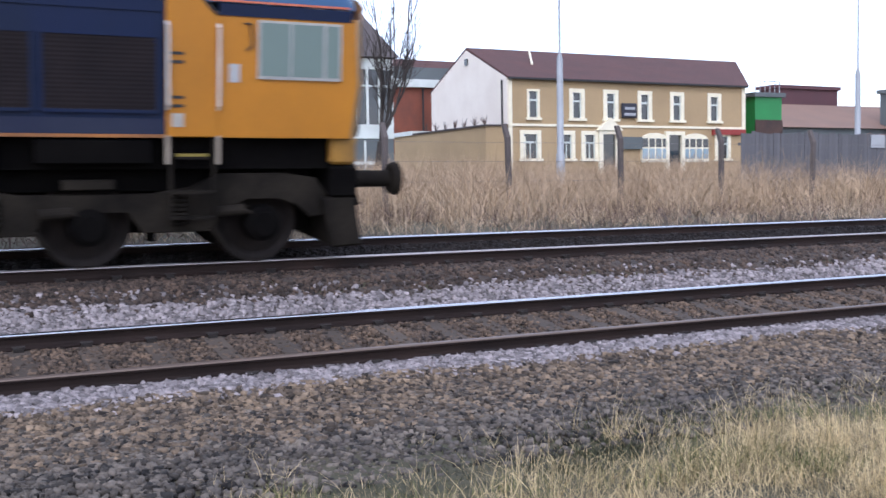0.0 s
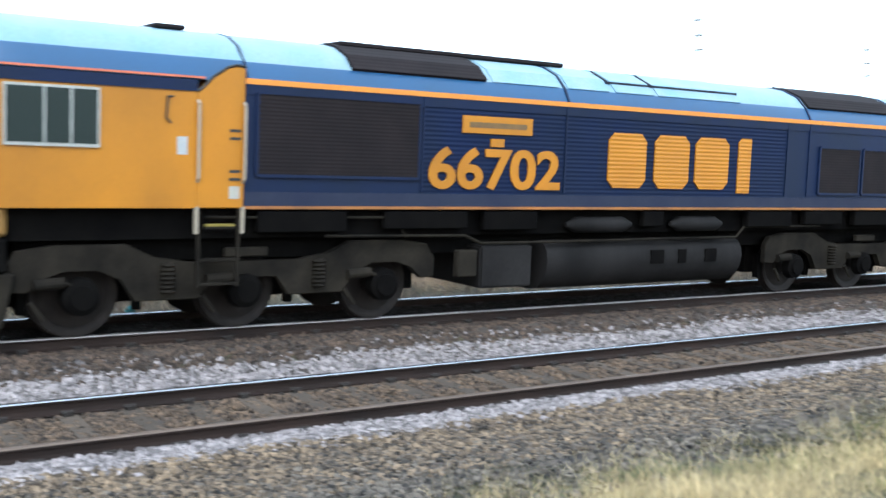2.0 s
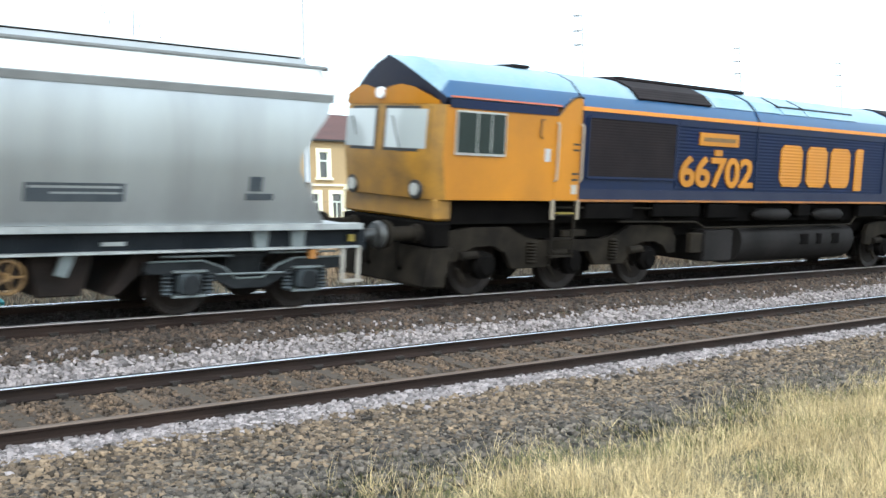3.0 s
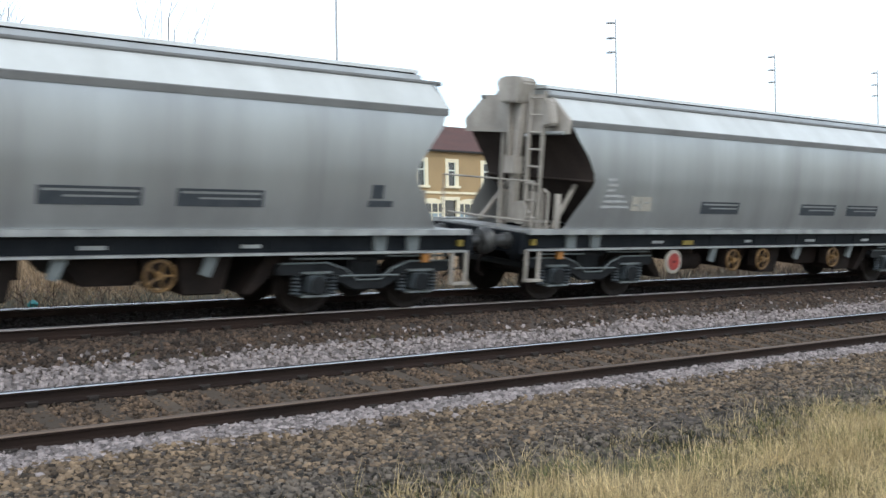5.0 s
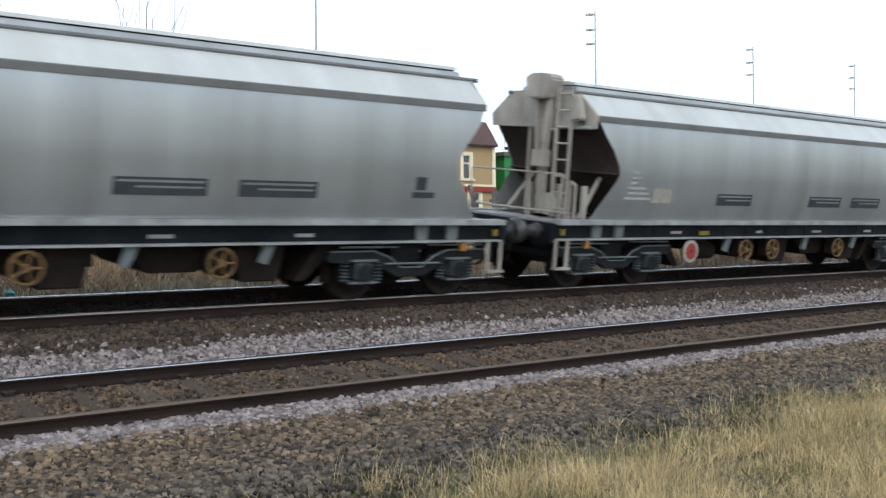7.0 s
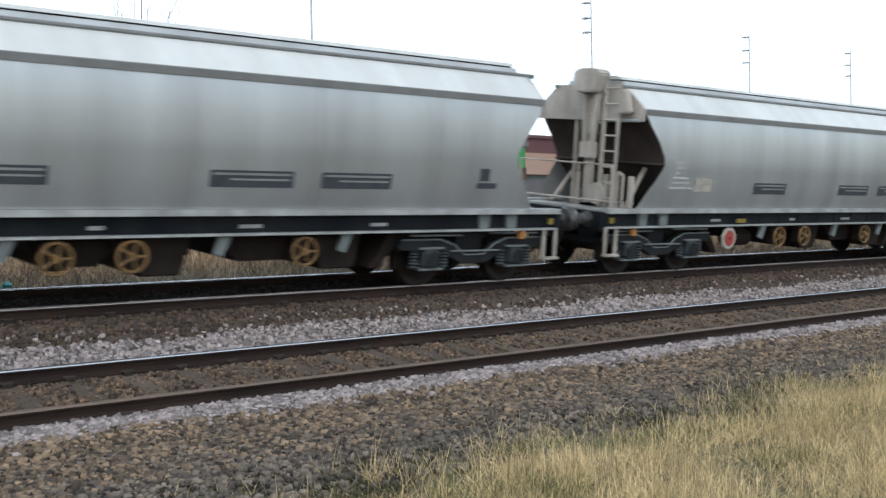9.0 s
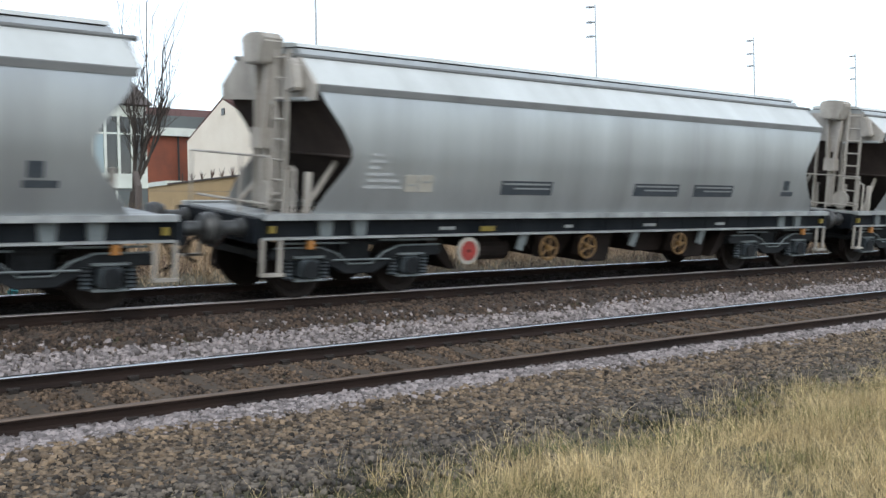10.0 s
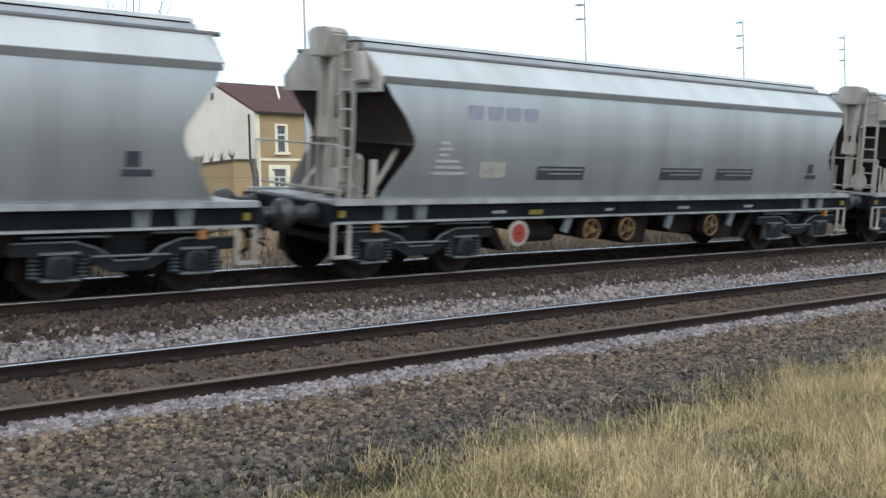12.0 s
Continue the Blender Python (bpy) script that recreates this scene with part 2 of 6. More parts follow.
M["grime"] = material("brake_dust_brown_steel", (0.024, 0.0205, 0.016), 0.85, second=(0.009, 0.008, 0.007), scale=2.2, amount=0.35, grain=30, spec=0.06)
M["tank"] = material("fuel_tank_dusty_grey", (0.020, 0.0185, 0.0185), 0.75, second=(0.008, 0.0075, 0.0075), scale=1.4, amount=0.4, grain=30, stretch=(1, 1, 0.6), spec=0.1)
M["handrail"] = material("pale_handrail", (0.36, 0.31, 0.24), 0.5)
# bright sky in the leading cab's panes, put into a pale green base
M["glass_sky_lit"] = glass("cab_window_sky_lit", (0.17, 0.23, 0.21))
M["glass_dark"] = glass("window_dark", (0.02, 0.024, 0.026))
M["lamp_glass"] = glass("headlamp_glass", (0.75, 0.78, 0.8), 0.1)
M["rubber"] = material("window_rubber", (0.03, 0.03, 0.03), 0.7)
M["alu"] = material("aluminium_frame", (0.5, 0.5, 0.48), 0.4, 0.6)
M["render"] = material("tan_render", (0.43, 0.315, 0.17), 0.9, second=(0.35, 0.255, 0.14), scale=0.5, grain=12, bump=0.2, speck=0.1)
M["cream"] = material("cream_window_surround", (0.86, 0.81, 0.62), 0.7, second=(0.76, 0.71, 0.53), scale=2, speck=0.08)
M["white_wall"] = material("cream_white_render", (0.82, 0.77, 0.67), 0.85, second=(0.73, 0.67, 0.57), scale=0.6, grain=10, bump=0.1, speck=0.06)
M["white_paint"] = material("white_joinery", (0.70, 0.75, 0.70), 0.6, second=(0.56, 0.61, 0.56), scale=1.5, speck=0.08)
M["tile_red"] = material("red_brown_roof_tiles", (0.088, 0.034, 0.028), 0.8, second=(0.06, 0.027, 0.024), scale=0.6, grain=6, bump=0.4, bump_size=0.05, stretch=(1, 1, 2.5))
M["slate"] = material("dark_slate_roof", (0.085, 0.068, 0.062), 0.75, second=(0.055, 0.045, 0.042), scale=1, grain=6, bump=0.4, bump_size=0.04)
M["brick"] = material("red_brick_wall", (0.24, 0.075, 0.042), 0.9, second=(0.16, 0.06, 0.04), scale=1.2, grain=14, bump=0.4, bump_size=0.02)
M["brick_dark"] = material("sooty_brick", (0.10, 0.055, 0.043), 0.9, second=(0.055, 0.038, 0.033), scale=1.2, grain=14, bump=0.4)
M["sign_dark"] = material("sign_blue_black", (0.02, 0.022, 0.035), 0.5)
M["wood_grey"] = material("weathered_wood_fence", (0.135, 0.135, 0.145), 0.9, second=(0.09, 0.09, 0.095), scale=1, grain=20, stretch=(3, 3, 0.5), each=0.12)
M["post"] = material("weathered_concrete_post", (0.12, 0.10, 0.09), 0.9, second=(0.075, 0.064, 0.058), scale=3, grain=40, each=0.1)
M["wire"] = material("galvanised_wire", (0.16, 0.15, 0.14), 0.6, 0.5)
M["galv"] = material("galvanised_column", (0.36, 0.385, 0.40), 0.5, 0.3, second=(0.28, 0.30, 0.31), scale=2)
M["green_steel"] = material("green_container_steel", (0.02, 0.25, 0.06), 0.5, second=(0.02, 0.19, 0.05), scale=1)
M["maroon"] = material("maroon_cladding", (0.10, 0.04, 0.045), 0.7, second=(0.08, 0.035, 0.04), scale=0.6)
M["tan_roof"] = material("brown_roof_sheeting", (0.22, 0.13, 0.085), 0.8, second=(0.17, 0.105, 0.075), scale=0.3)
M["grey_clad"] = material("grey_shop_cladding", (0.12, 0.14, 0.14), 0.6, second=(0.09, 0.105, 0.105), scale=0.4)
M["poster_red"] = material("red_poster", (0.60, 0.03, 0.045), 0.6)
M["poster_white"] = material("white_poster", (0.62, 0.63, 0.64), 0.6, second=(0.45, 0.46, 0.48), scale=0.8)
M["sky_blue"] = material("pale_blue_hoarding", (0.11, 0.36, 0.55), 0.6, second=(0.16, 0.42, 0.58), scale=0.8)
M["salmon"] = material("salmon_hoarding", (0.55, 0.30, 0.22), 0.6)
M["bark"] = material("bare_bark", (0.055, 0.045, 0.038), 0.9, second=(0.030, 0.026, 0.023), scale=4, grain=30, stretch=(1, 1, 0.4))
M["straw"] = material("dead_straw_grass", (0.64, 0.51, 0.285), 0.85, second=(0.34, 0.265, 0.13), scale=1.1, grain=3, island=0.7, bump=0)
M["straw_far"] = material("dead_verge_grass", (0.50, 0.37, 0.23), 0.9, second=(0.29, 0.205, 0.13), scale=0.5, grain=2, island=0.45, bump=0)
M["straw_pale"] = material("pale_verge_grass", (0.58, 0.45, 0.30), 0.9, second=(0.38, 0.28, 0.18), scale=0.6, grain=2, island=0.45, bump=0)
M["green_grass"] = material("green_grass", (0.095, 0.115, 0.035), 0.85, second=(0.17, 0.155, 0.06), scale=1.3, grain=3, island=0.5, bump=0)
M["bramble"] = material("brown_bramble", (0.15, 0.10, 0.08), 0.9, second=(0.085, 0.058, 0.048), scale=1, grain=3, island=0.4, bump=0)
M["litter"] = material("turquoise_plastic", (0.05, 0.42, 0.45), 0.4)
M["blue_dusty"] = material("loco_dusty_blue_paint", (0.026, 0.032, 0.055), 0.7, second=(0.016, 0.02, 0.045), scale=1.6, grain=30, bump=0.03, spec=0.2, speck=0.12)
M["yellow_rib"] = ribbed(material("loco_yellow_mark_paint", (0.47, 0.19, 0.010), 0.5, second=(0.40, 0.16, 0.012), scale=1.0, grain=24, bump=0, spec=0.4, speck=0.06), 0.066, 0.006)
M["visor"] = material("dark_blue_visor_paint", (0.006, 0.008, 0.022), 0.5, second=(0.012, 0.012, 0.02), scale=3, spec=0.25)
M["rail_white"] = material("white_grab_rail", (0.62, 0.60, 0.55), 0.5, second=(0.5, 0.48, 0.43), scale=5)
M["glass_dim"] = glass("cab_window_dim", (0.018, 0.028, 0.028), 0.1)
M["lens_dirty"] = glass("dusty_headlamp_lens", (0.34, 0.35, 0.33), 0.3)
M["bracket"] = material("pale_blue_grey_bracket", (0.17, 0.20, 0.21), 0.55, 0.1, second=(0.10, 0.12, 0.125), scale=4)


# ---- building helpers ----
def mesh_of(bm, mat, name, smooth=False):
    me = bpy.data.meshes.new(name)
    bmesh.ops.recalc_face_normals(bm, faces=bm.faces)
    bm.to_mesh(me)
    bm.free()
    for m in (mat if isinstance(mat, (list, tuple)) else [mat]):
        me.materials.append(m)
    if smooth:
        me.polygons.foreach_set("use_smooth", [True] * len(me.polygons))
        me.set_sharp_from_angle(angle=radians(35))
    return me


def part(name, bm, mat, parent=None, label="", smooth=False, at=None):
    ob = new(name, mesh_of(bm, mat, name, smooth))
    ob.parent = parent
    if at is not None:
        ob.matrix_basis = at
    return tagged(ob, label)


def thing(name, label, category, at=None, group="", kind=""):
    ob = new(name)
    ob.empty_display_size = 0.2
    if at is not None:
        ob.matrix_basis = at
    return tagged(ob, label, category, group, kind)


def bevelled(bm, width, segments=1):
    bmesh.ops.bevel(bm, geom=bm.edges[:], offset=width, segments=segments, affect="EDGES", clamp_overlap=True)
    return bm


def box(bm, x0, x1, y0, y1, z0, z1, slot=0):
    v = [bm.verts.new((x, y, z)) for x in (x0, x1) for y in (y0, y1) for z in (z0, z1)]
    for f in ((0, 1, 3, 2), (4, 6, 7, 5), (0, 4, 5, 1), (2, 3, 7, 6), (0, 2, 6, 4), (1, 5, 7, 3)):
        bm.faces.new([v[i] for i in f]).material_index = slot
    return bm


def prism(bm, poly, a, b, axis="y", slot=0):
    """A polygon of (u, v) drawn out from a to b along an axis: y takes (x, z), x takes (y, z), z takes (x, y)."""
    put = {"y": lambda u, v, w: (u, w, v), "x": lambda u, v, w: (w, u, v), "z": lambda u, v, w: (u, v, w)}[axis]
    lo, hi = [bm.verts.new(put(u, v, a)) for u, v in poly], [bm.verts.new(put(u, v, b)) for u, v in poly]
    n = len(poly)
    faces = [bm.faces.new(lo), bm.faces.new(hi[::-1])]
    faces += [bm.faces.new((lo[i], lo[(i + 1) % n], hi[(i + 1) % n], hi[i])) for i in range(n)]
    for f in faces:
        f.material_index = slot
    return bm


def rod(bm, p, q, r, r2=None, seg=10, caps=True):
    p, q = Vector(p), Vector(q)
    turn = (q - p).to_track_quat("Z", "Y")
    rings = []
    for c, rad in ((p, r), (q, r if r2 is None else r2)):
        rings.append([bm.verts.new(c + turn @ Vector((rad * math.cos(k * math.tau / seg), rad * math.sin(k * math.tau / seg), 0))) for k in range(seg)])
    for k in range(seg):
        bm.faces.new((rings[0][k], rings[0][(k + 1) % seg], rings[1][(k + 1) % seg], rings[1][k]))
    if caps:
        bm.faces.new(rings[0][::-1]), bm.faces.new(rings[1])
    return bm


def line(bm, points, r, seg=8):
    for p, q in zip(points, points[1:]):
        rod(bm, p, q, r, seg=seg)
    return bm


def lathe(bm, profile, centre, axis="y", seg=28):
    """Rings of (along, radius) round an axis through centre."""
    c = Vector(centre)
    rings = []
    for a, r in profile:
        ring = []
        for k in range(seg):
            s, t = r * math.cos(k * math.tau / seg), r * math.sin(k * math.tau / seg)
            ring.append(bm.verts.new(c + Vector({"y": (s, a, t), "x": (a, s, t), "z": (s, t, a)}[axis])))
        rings.append(ring)
    for u, w in zip(rings, rings[1:]):
        for k in range(seg):
            bm.faces.new((u[k], u[(k + 1) % seg], w[(k + 1) % seg], w[k]))
    bm.faces.new(rings[0]), bm.faces.new(rings[-1])
    return bm


def B():
    return bmesh.new()


def raw(name, verts, faces, mat):
    """One mesh out of numpy arrays of triangles or quads."""
    me = bpy.data.meshes.new(name)
    me.vertices.add(len(verts))
    me.vertices.foreach_set("co", np.asarray(verts, dtype=np.float32).ravel())
    k = faces.shape[1]
    me.loops.add(faces.size)
    me.loops.foreach_set("vertex_index", faces.astype(np.int32).ravel())
    me.polygons.add(len(faces))
    me.polygons.foreach_set("loop_start", np.arange(0, faces.size, k, dtype=np.int32))
    me.materials.append(mat)
    me.update(calc_edges=True)
    me.validate()
    return new(name, me)


# ---- the lie of the land ----
CANT_FAR, CANT_NEAR = 6.84, 7.9
FAR_Y, FAR_Z = 14.161, 0.055
NEAR_Y, NEAR_Z = 10.65, -0.648
LAND_Y = np.array([-3000, -40, 0, 5.5, 7.6, 8.8, 9.35, 9.55, 9.79, 9.98, 11.34, 11.5, 11.95, 12.35, 12.9, 13.3, 13.5, 14.85, 15.05, 15.6, 16.4, 18, 21, 30, 45, 60, 90, 3000.0])
LAND_Z = np.array([-1.3, -1.15, -1.08, -1.08, -1.10, -1.045, -0.955, -0.945, -0.928, -0.936, -0.748, -0.757, -0.69, -0.52, -0.27, -0.237, -0.20, -0.04, -0.04, 0.0, 0.10, 0.22, 0.32, 0.75, 1.5, 1.85, 2.1, 2.3])


def land(x, y):
    return np.interp(y, LAND_Y, LAND_Z) + 0.02 * np.sin(x * 1.7 + y * 0.9) * np.clip((np.abs(y - 12.2) - 3.6) / 2.0, 0, 1)


def grid_sheet(name, xs, ys, mat, lift=0.0, rough=0.0):
    xs, ys = np.asarray(xs, float), np.asarray(ys, float)
    gx, gy = np.meshgrid(xs, ys)
    rng = np.random.RandomState(5)
    gz = land(gx, gy) + lift + rough * (rng.rand(*gx.shape) - 0.5)
    verts = np.stack([gx.ravel(), gy.ravel(), gz.ravel()], 1)
    nx = len(xs)
    i = (np.arange(len(ys) - 1)[:, None] * nx + np.arange(nx - 1)[None]).ravel()
    return raw(name, verts, np.stack([i, i + 1, i + nx + 1, i + nx], 1), mat)


def span(*stops):
    """Stops (from, to, step) run together."""
    out = []
    for a, b, s in stops:
        out += list(np.arange(a, b - 1e-6, s))
    return sorted(set(np.round(out + [stops[-1][1]], 3)))


ground = grid_sheet("ground", span((-3000, -200, 700), (-200, -30, 34), (-30, 90, 2.0), (90, 300, 42), (300, 3000, 900)),
                    sorted(set(span((-3000, -60, 980), (-60, 0, 12), (0, 22, 0.5), (22, 90, 4), (90, 3000, 970)) + list(LAND_Y))), M["earth"])
tagged(ground, "rough earth ground with dead grass beside the railway", "ground", kind="structure")
bed = grid_sheet("track_bed", span((-60, -6, 3), (-6, 40, 0.25), (40, 160, 4)), sorted(set(span((7.4, 16.2, 0.12))) | {9.35, 9.55, 9.79, 9.98, 11.34, 11.5, 11.95, 12.35, 12.9, 13.3}), M["ground"], 0.012, 0.035)
tagged(bed, "brown stony ballast bed under two railway tracks", "track bed", kind="structure")


def stones(name, label, mat, count, x0, x1, y0, y1, size, seed, bias=1.0, lift=0.0, keep=None):
    """Broken stones, each a crooked eight-cornered block, strewn over the land."""
    rng = np.random.RandomState(seed)
    x = x0 + (x1 - x0) * rng.rand(count) ** bias
    y = y0 + (y1 - y0) * rng.rand(count)
    if keep is not None:
        ok = keep(x, y, rng.rand(count))
        x, y = x[ok], y[ok]
    n = len(x)
    corner = np.array([(a, b, c) for a in (-1, 1) for b in (-1, 1) for c in (-1, 1)], float)
    s = size * (0.55 + 0.75 * rng.rand(n, 1, 1) ** 1.5)
    v = corner[None] * (0.5 + 0.32 * (rng.rand(n, 8, 3) - 0.5)) * (0.75 + 0.5 * rng.rand(n, 1, 3)) * s
    a, b = rng.rand(n) * 6.283, (rng.rand(n) - 0.5) * 1.6
    ca, sa, cb, sb = np.cos(a)[:, None], np.sin(a)[:, None], np.cos(b)[:, None], np.sin(b)[:, None]
    vx, vz = v[..., 0] * cb - v[..., 2] * sb, v[..., 0] * sb + v[..., 2] * cb
    v = np.stack([vx * ca - v[..., 1] * sa, vx * sa + v[..., 1] * ca, vz], 2)
    z = land(x, y) + lift + size * (0.05 + 0.3 * rng.rand(n))
    v += np.stack([x, y, z], 1)[:, None, :]
    quad = np.array([(0, 1, 3, 2), (4, 6, 7, 5), (0, 4, 5, 1), (2, 3, 7, 6), (0, 2, 6, 4), (1, 5, 7, 3)])
    f = (np.arange(n)[:, None, None] * 8 + quad[None]).reshape(-1, 4)
    return tagged(raw(name, v.reshape(-1, 3), f, mat), label, "ballast", kind="stuff")


def wave(x, k):
    return 0.5 + 0.5 * np.sin(x * k) * np.sin(x * k * 0.37 + 1.3)


def off_sleepers(x, r):
    return (np.abs((x + 4.3 + 0.325) % 0.65 - 0.325) > 0.12) | (r < 0.33)


# shoulder of fresh stone beside the near rail, its lower edge uneven
stones("fresh_ballast", "pale pinkish-grey fresh ballast stones along the near rail", M["stone_fresh"], 25000, -0.9, 40, 9.05, 9.88, 0.046, 11, 1.7,
       keep=lambda x, y, r: y > 9.38 - 0.16 * wave(x, 1.9) - 0.05 * wave(x, 7) - 0.2 * (r > 0.93))
stones("fresh_ballast", "pale pinkish-grey fresh ballast stones between the two tracks", M["stone_fresh"], 47000, -0.9, 46, 11.48, 12.95, 0.046, 12, 1.7,
       keep=lambda x, y, r: y < 12.38 + 0.16 * wave(x, 1.4) + 0.06 * wave(x, 6) + 0.3 * (r > 0.93))
stones("brown_ballast", "tan and brown weathered ballast stones below the shoulder", M["stone_tan"], 44000, -0.9, 38, 7.7, 9.5, 0.043, 13, 1.8,
       keep=lambda x, y, r: (y < 9.44 - 0.14 * wave(x, 1.9)) & (r < 0.3 + (y - 7.7) * 0.8))
stones("dark_ballast", "dark grey old ballast at the foot of the bank", M["stone_dark"], 40000, -0.9, 36, 6.3, 9.0, 0.041, 14, 1.8,
       keep=lambda x, y, r: r < 1.15 - abs(y - 7.7) * 0.6)
stones("brown_ballast", "rust-brown weathered ballast stones beside the far track", M["stone_rust"], 24000, -0.9, 50, 12.35, 13.38, 0.043, 15, 1.7,
       keep=lambda x, y, r: r < 0.3 + (y - 12.35) * 1.7)
stones("brown_ballast", "rusty brown ballast packed between the near rails", M["stone_brown"], 34000, -0.9, 46, 9.98, 11.36, 0.036, 16, 1.7, lift=0.012,
       keep=lambda x, y, r: off_sleepers(x, r))
# near-black stones stand in for the shadow beneath the train
stones("oily_ballast", "ballast between and behind the far rails, darkened for the train's shadow", M["stone_shaded"], 52000, 0.8, 60, 13.46, 15.3, 0.05, 17, 1.5, lift=0.012)
stones("dark_ballast", "dark ballast behind the far track", M["stone_dark"], 8000, 0.8, 55, 15.1, 16.2, 0.045, 18, 1.5)


# ---- the tracks ----
def rail_section(s=1.0):
    half = [(0.075, 0.0), (0.075, 0.014), (0.02, 0.032), (0.009, 0.05), (0.009, 0.115), (0.034, 0.125), (0.035, 0.146)]
    return [(y, z) for y, z in half] + [(-y, z) for y, z in half[::-1]]


def track(name, y, z, cant, label, sleepers, bright, tie):
    t = thing(name, label, "railway track", pose(0, y, z, cant), "railway tracks", "structure")
    for side in (-1, 1):
        bm = B()
        prism(bm, [(side * 0.7525 + u, v - 0.159) for u, v in rail_section()], -160, 400, "x")
        rail = part("rail", bm, M["rail_side"], t, "rust-brown flat-bottom steel rail")
        bm = B()
        crown = ((-0.036, -0.016), (-0.0355, -0.009), (-0.032, -0.0045), (-0.024, -0.0016), (-0.012, -0.0003), (0.012, -0.0003), (0.024, -0.0016), (0.032, -0.0045), (0.0355, -0.009), (0.036, -0.016))
        prism(bm, [(side * 0.7525 + u, v) for u, v in crown], -160, 400, "x")
        # material differs by rail to paint in how each catches the sky
        part("rail_head", bm, M["rail_head"] if side > 0 else bright, rail, "polished running surface" if side > 0 else "running surface with a weaker sheen painted in", True)
    bm = B()
    prism(bm, [(-0.125, -0.25), (0.125, -0.25), (0.105, -0.163), (-0.105, -0.163)], -1.26, 1.26, "y")
    sleeper = mesh_of(bm, tie, "sleeper")
    bm = B()
    for s in (-1, 1):
        for d in (-1, 1):
            c = s * 0.7525 + d * 0.095
            box(bm, -0.05, 0.05, c - 0.035, c + 0.035, -0.165, -0.125)
            rod(bm, (-0.06, c - d * 0.03, -0.125), (0.06, c + d * 0.01, -0.115), 0.014, seg=6)
    clips = mesh_of(bm, M["clip"], "rail_fastening")
    for k in range(sleepers):
        ob = new("sleeper", sleeper)
        ob.parent, ob.matrix_basis = t, pose(-4.3 + 0.65 * k, 0, 0)
        c = new("rail_fastening", clips)
        c.parent = ob
    return t


track("near_track", NEAR_Y, NEAR_Z, CANT_NEAR, "canted railway track with concrete sleepers in brown ballast", 80, M["rail_dull"], M["concrete"])
track("far_track", FAR_Y, FAR_Z, CANT_FAR, "canted railway track carrying the freight train", 90, M["rail_soft_sheen"], M["concrete_shaded"])


# ---- grasses ----
def blades(name, label, mat, x, y, height, width, seed, lean=0.5, bend=0.6, z=None, category="grass"):
    """Blades of three bent quads' outline, tapering, each with its own lean."""
    rng = np.random.RandomState(seed)
    n = len(x)
    z = land(x, y) - 0.02 if z is None else z
    hgt = height * (0.45 + 0.75 * rng.rand(n))
    a = rng.rand(n) * 6.283
    tilt = lean * rng.rand(n)
    dx, dy = np.cos(a) * tilt, np.sin(a) * tilt
    w = width * (0.6 + 0.8 * rng.rand(n))
    b = rng.rand(n) * 6.283
    wx, wy = np.cos(b) * w / 2, np.sin(b) * w / 2
    verts = []
    for s, taper in ((0.0, 1.0), (0.5, 0.8), (1.0, 0.15)):
        px = x + dx * hgt * (s + bend * s * s)
        py = y + dy * hgt * (s + bend * s * s)
        pz = z + hgt * (s - 0.25 * tilt * s * s)
        for k in (-1, 1):
            verts.append(np.stack([px + k * wx * taper, py + k * wy * taper, pz], 1))
    v = np.stack(verts, 1)
    quad = np.array([(0, 1, 3, 2), (2, 3, 5, 4)])
    f = (np.arange(n)[:, None, None] * 6 + quad[None]).reshape(-1, 4)
    return tagged(raw(name, v.reshape(-1, 3), f, mat), label, category, kind="stuff")


def tufts(count, per, x0, x1, y0, y1, spread, seed, keep=None):
    rng = np.random.RandomState(seed)
    cx, cy = x0 + (x1 - x0) * rng.rand(count), y0 + (y1 - y0) * rng.rand(count)
    if keep is not None:
        ok = keep(cx, cy, rng.rand(count))
        cx, cy = cx[ok], cy[ok]
    x = (cx[:, None] + spread * rng.randn(len(cx), per)).ravel()
    y = (cy[:, None] + spread * rng.randn(len(cy), per)).ravel()
    return x, y


def grass_edge(x):
    return 6.02 + 0.09 * (x - 6) + 0.25 * np.sin(x * 1.3) + 0.12 * np.sin(x * 4.1)


def patchy(x, y):
    """Clumps and hollows, 0 to 1."""
    return 0.5 + 0.27 * np.sin(x * 2.6 + 1.4 * np.sin(y * 2.1)) + 0.23 * np.sin(y * 3.7 + 1.1 * np.sin(x * 3.1))


def near_grass(x, y, r):
    return (y < grass_edge(x) + 1.5 * (r ** 4) - 0.4) & (patchy(x, y) > 0.2 * r - 0.1)


x, y = tufts(5200, 18, 1.2, 17, 2.6, 8.2, 0.07, 21, near_grass)
blades("dead_grass", "matted straw-coloured dead grass at the foot of the bank", M["straw"], x, y, 0.12 + 0.13 * patchy(x, y), 0.0042, 22, 1.1, 0.8)
x, y = tufts(3600, 9, 1.5, 17, 2.6, 8.2, 0.045, 23, near_grass)
blades("dead_grass", "tall pale grass stalks gone to seed", M["straw"], x, y, 0.17 + 0.26 * patchy(x, y), 0.003, 24, 0.6, 0.6)
x, y = tufts(3000, 16, 1.5, 17, 2.8, 8.4, 0.08, 25, lambda x, y, r: (y < grass_edge(x) + 0.3) & (np.sin(x * 2.1 + y * 3) * np.sin(x * 0.8 - y * 1.7) > 0.45 - 0.75 * np.clip(1.6 - abs(y - grass_edge(x)) * 1.4, 0, 1) * r))
blades("green_grass", "low green grass among the dead stalks", M["green_grass"], x, y, 0.19, 0.006, 26, 0.9)
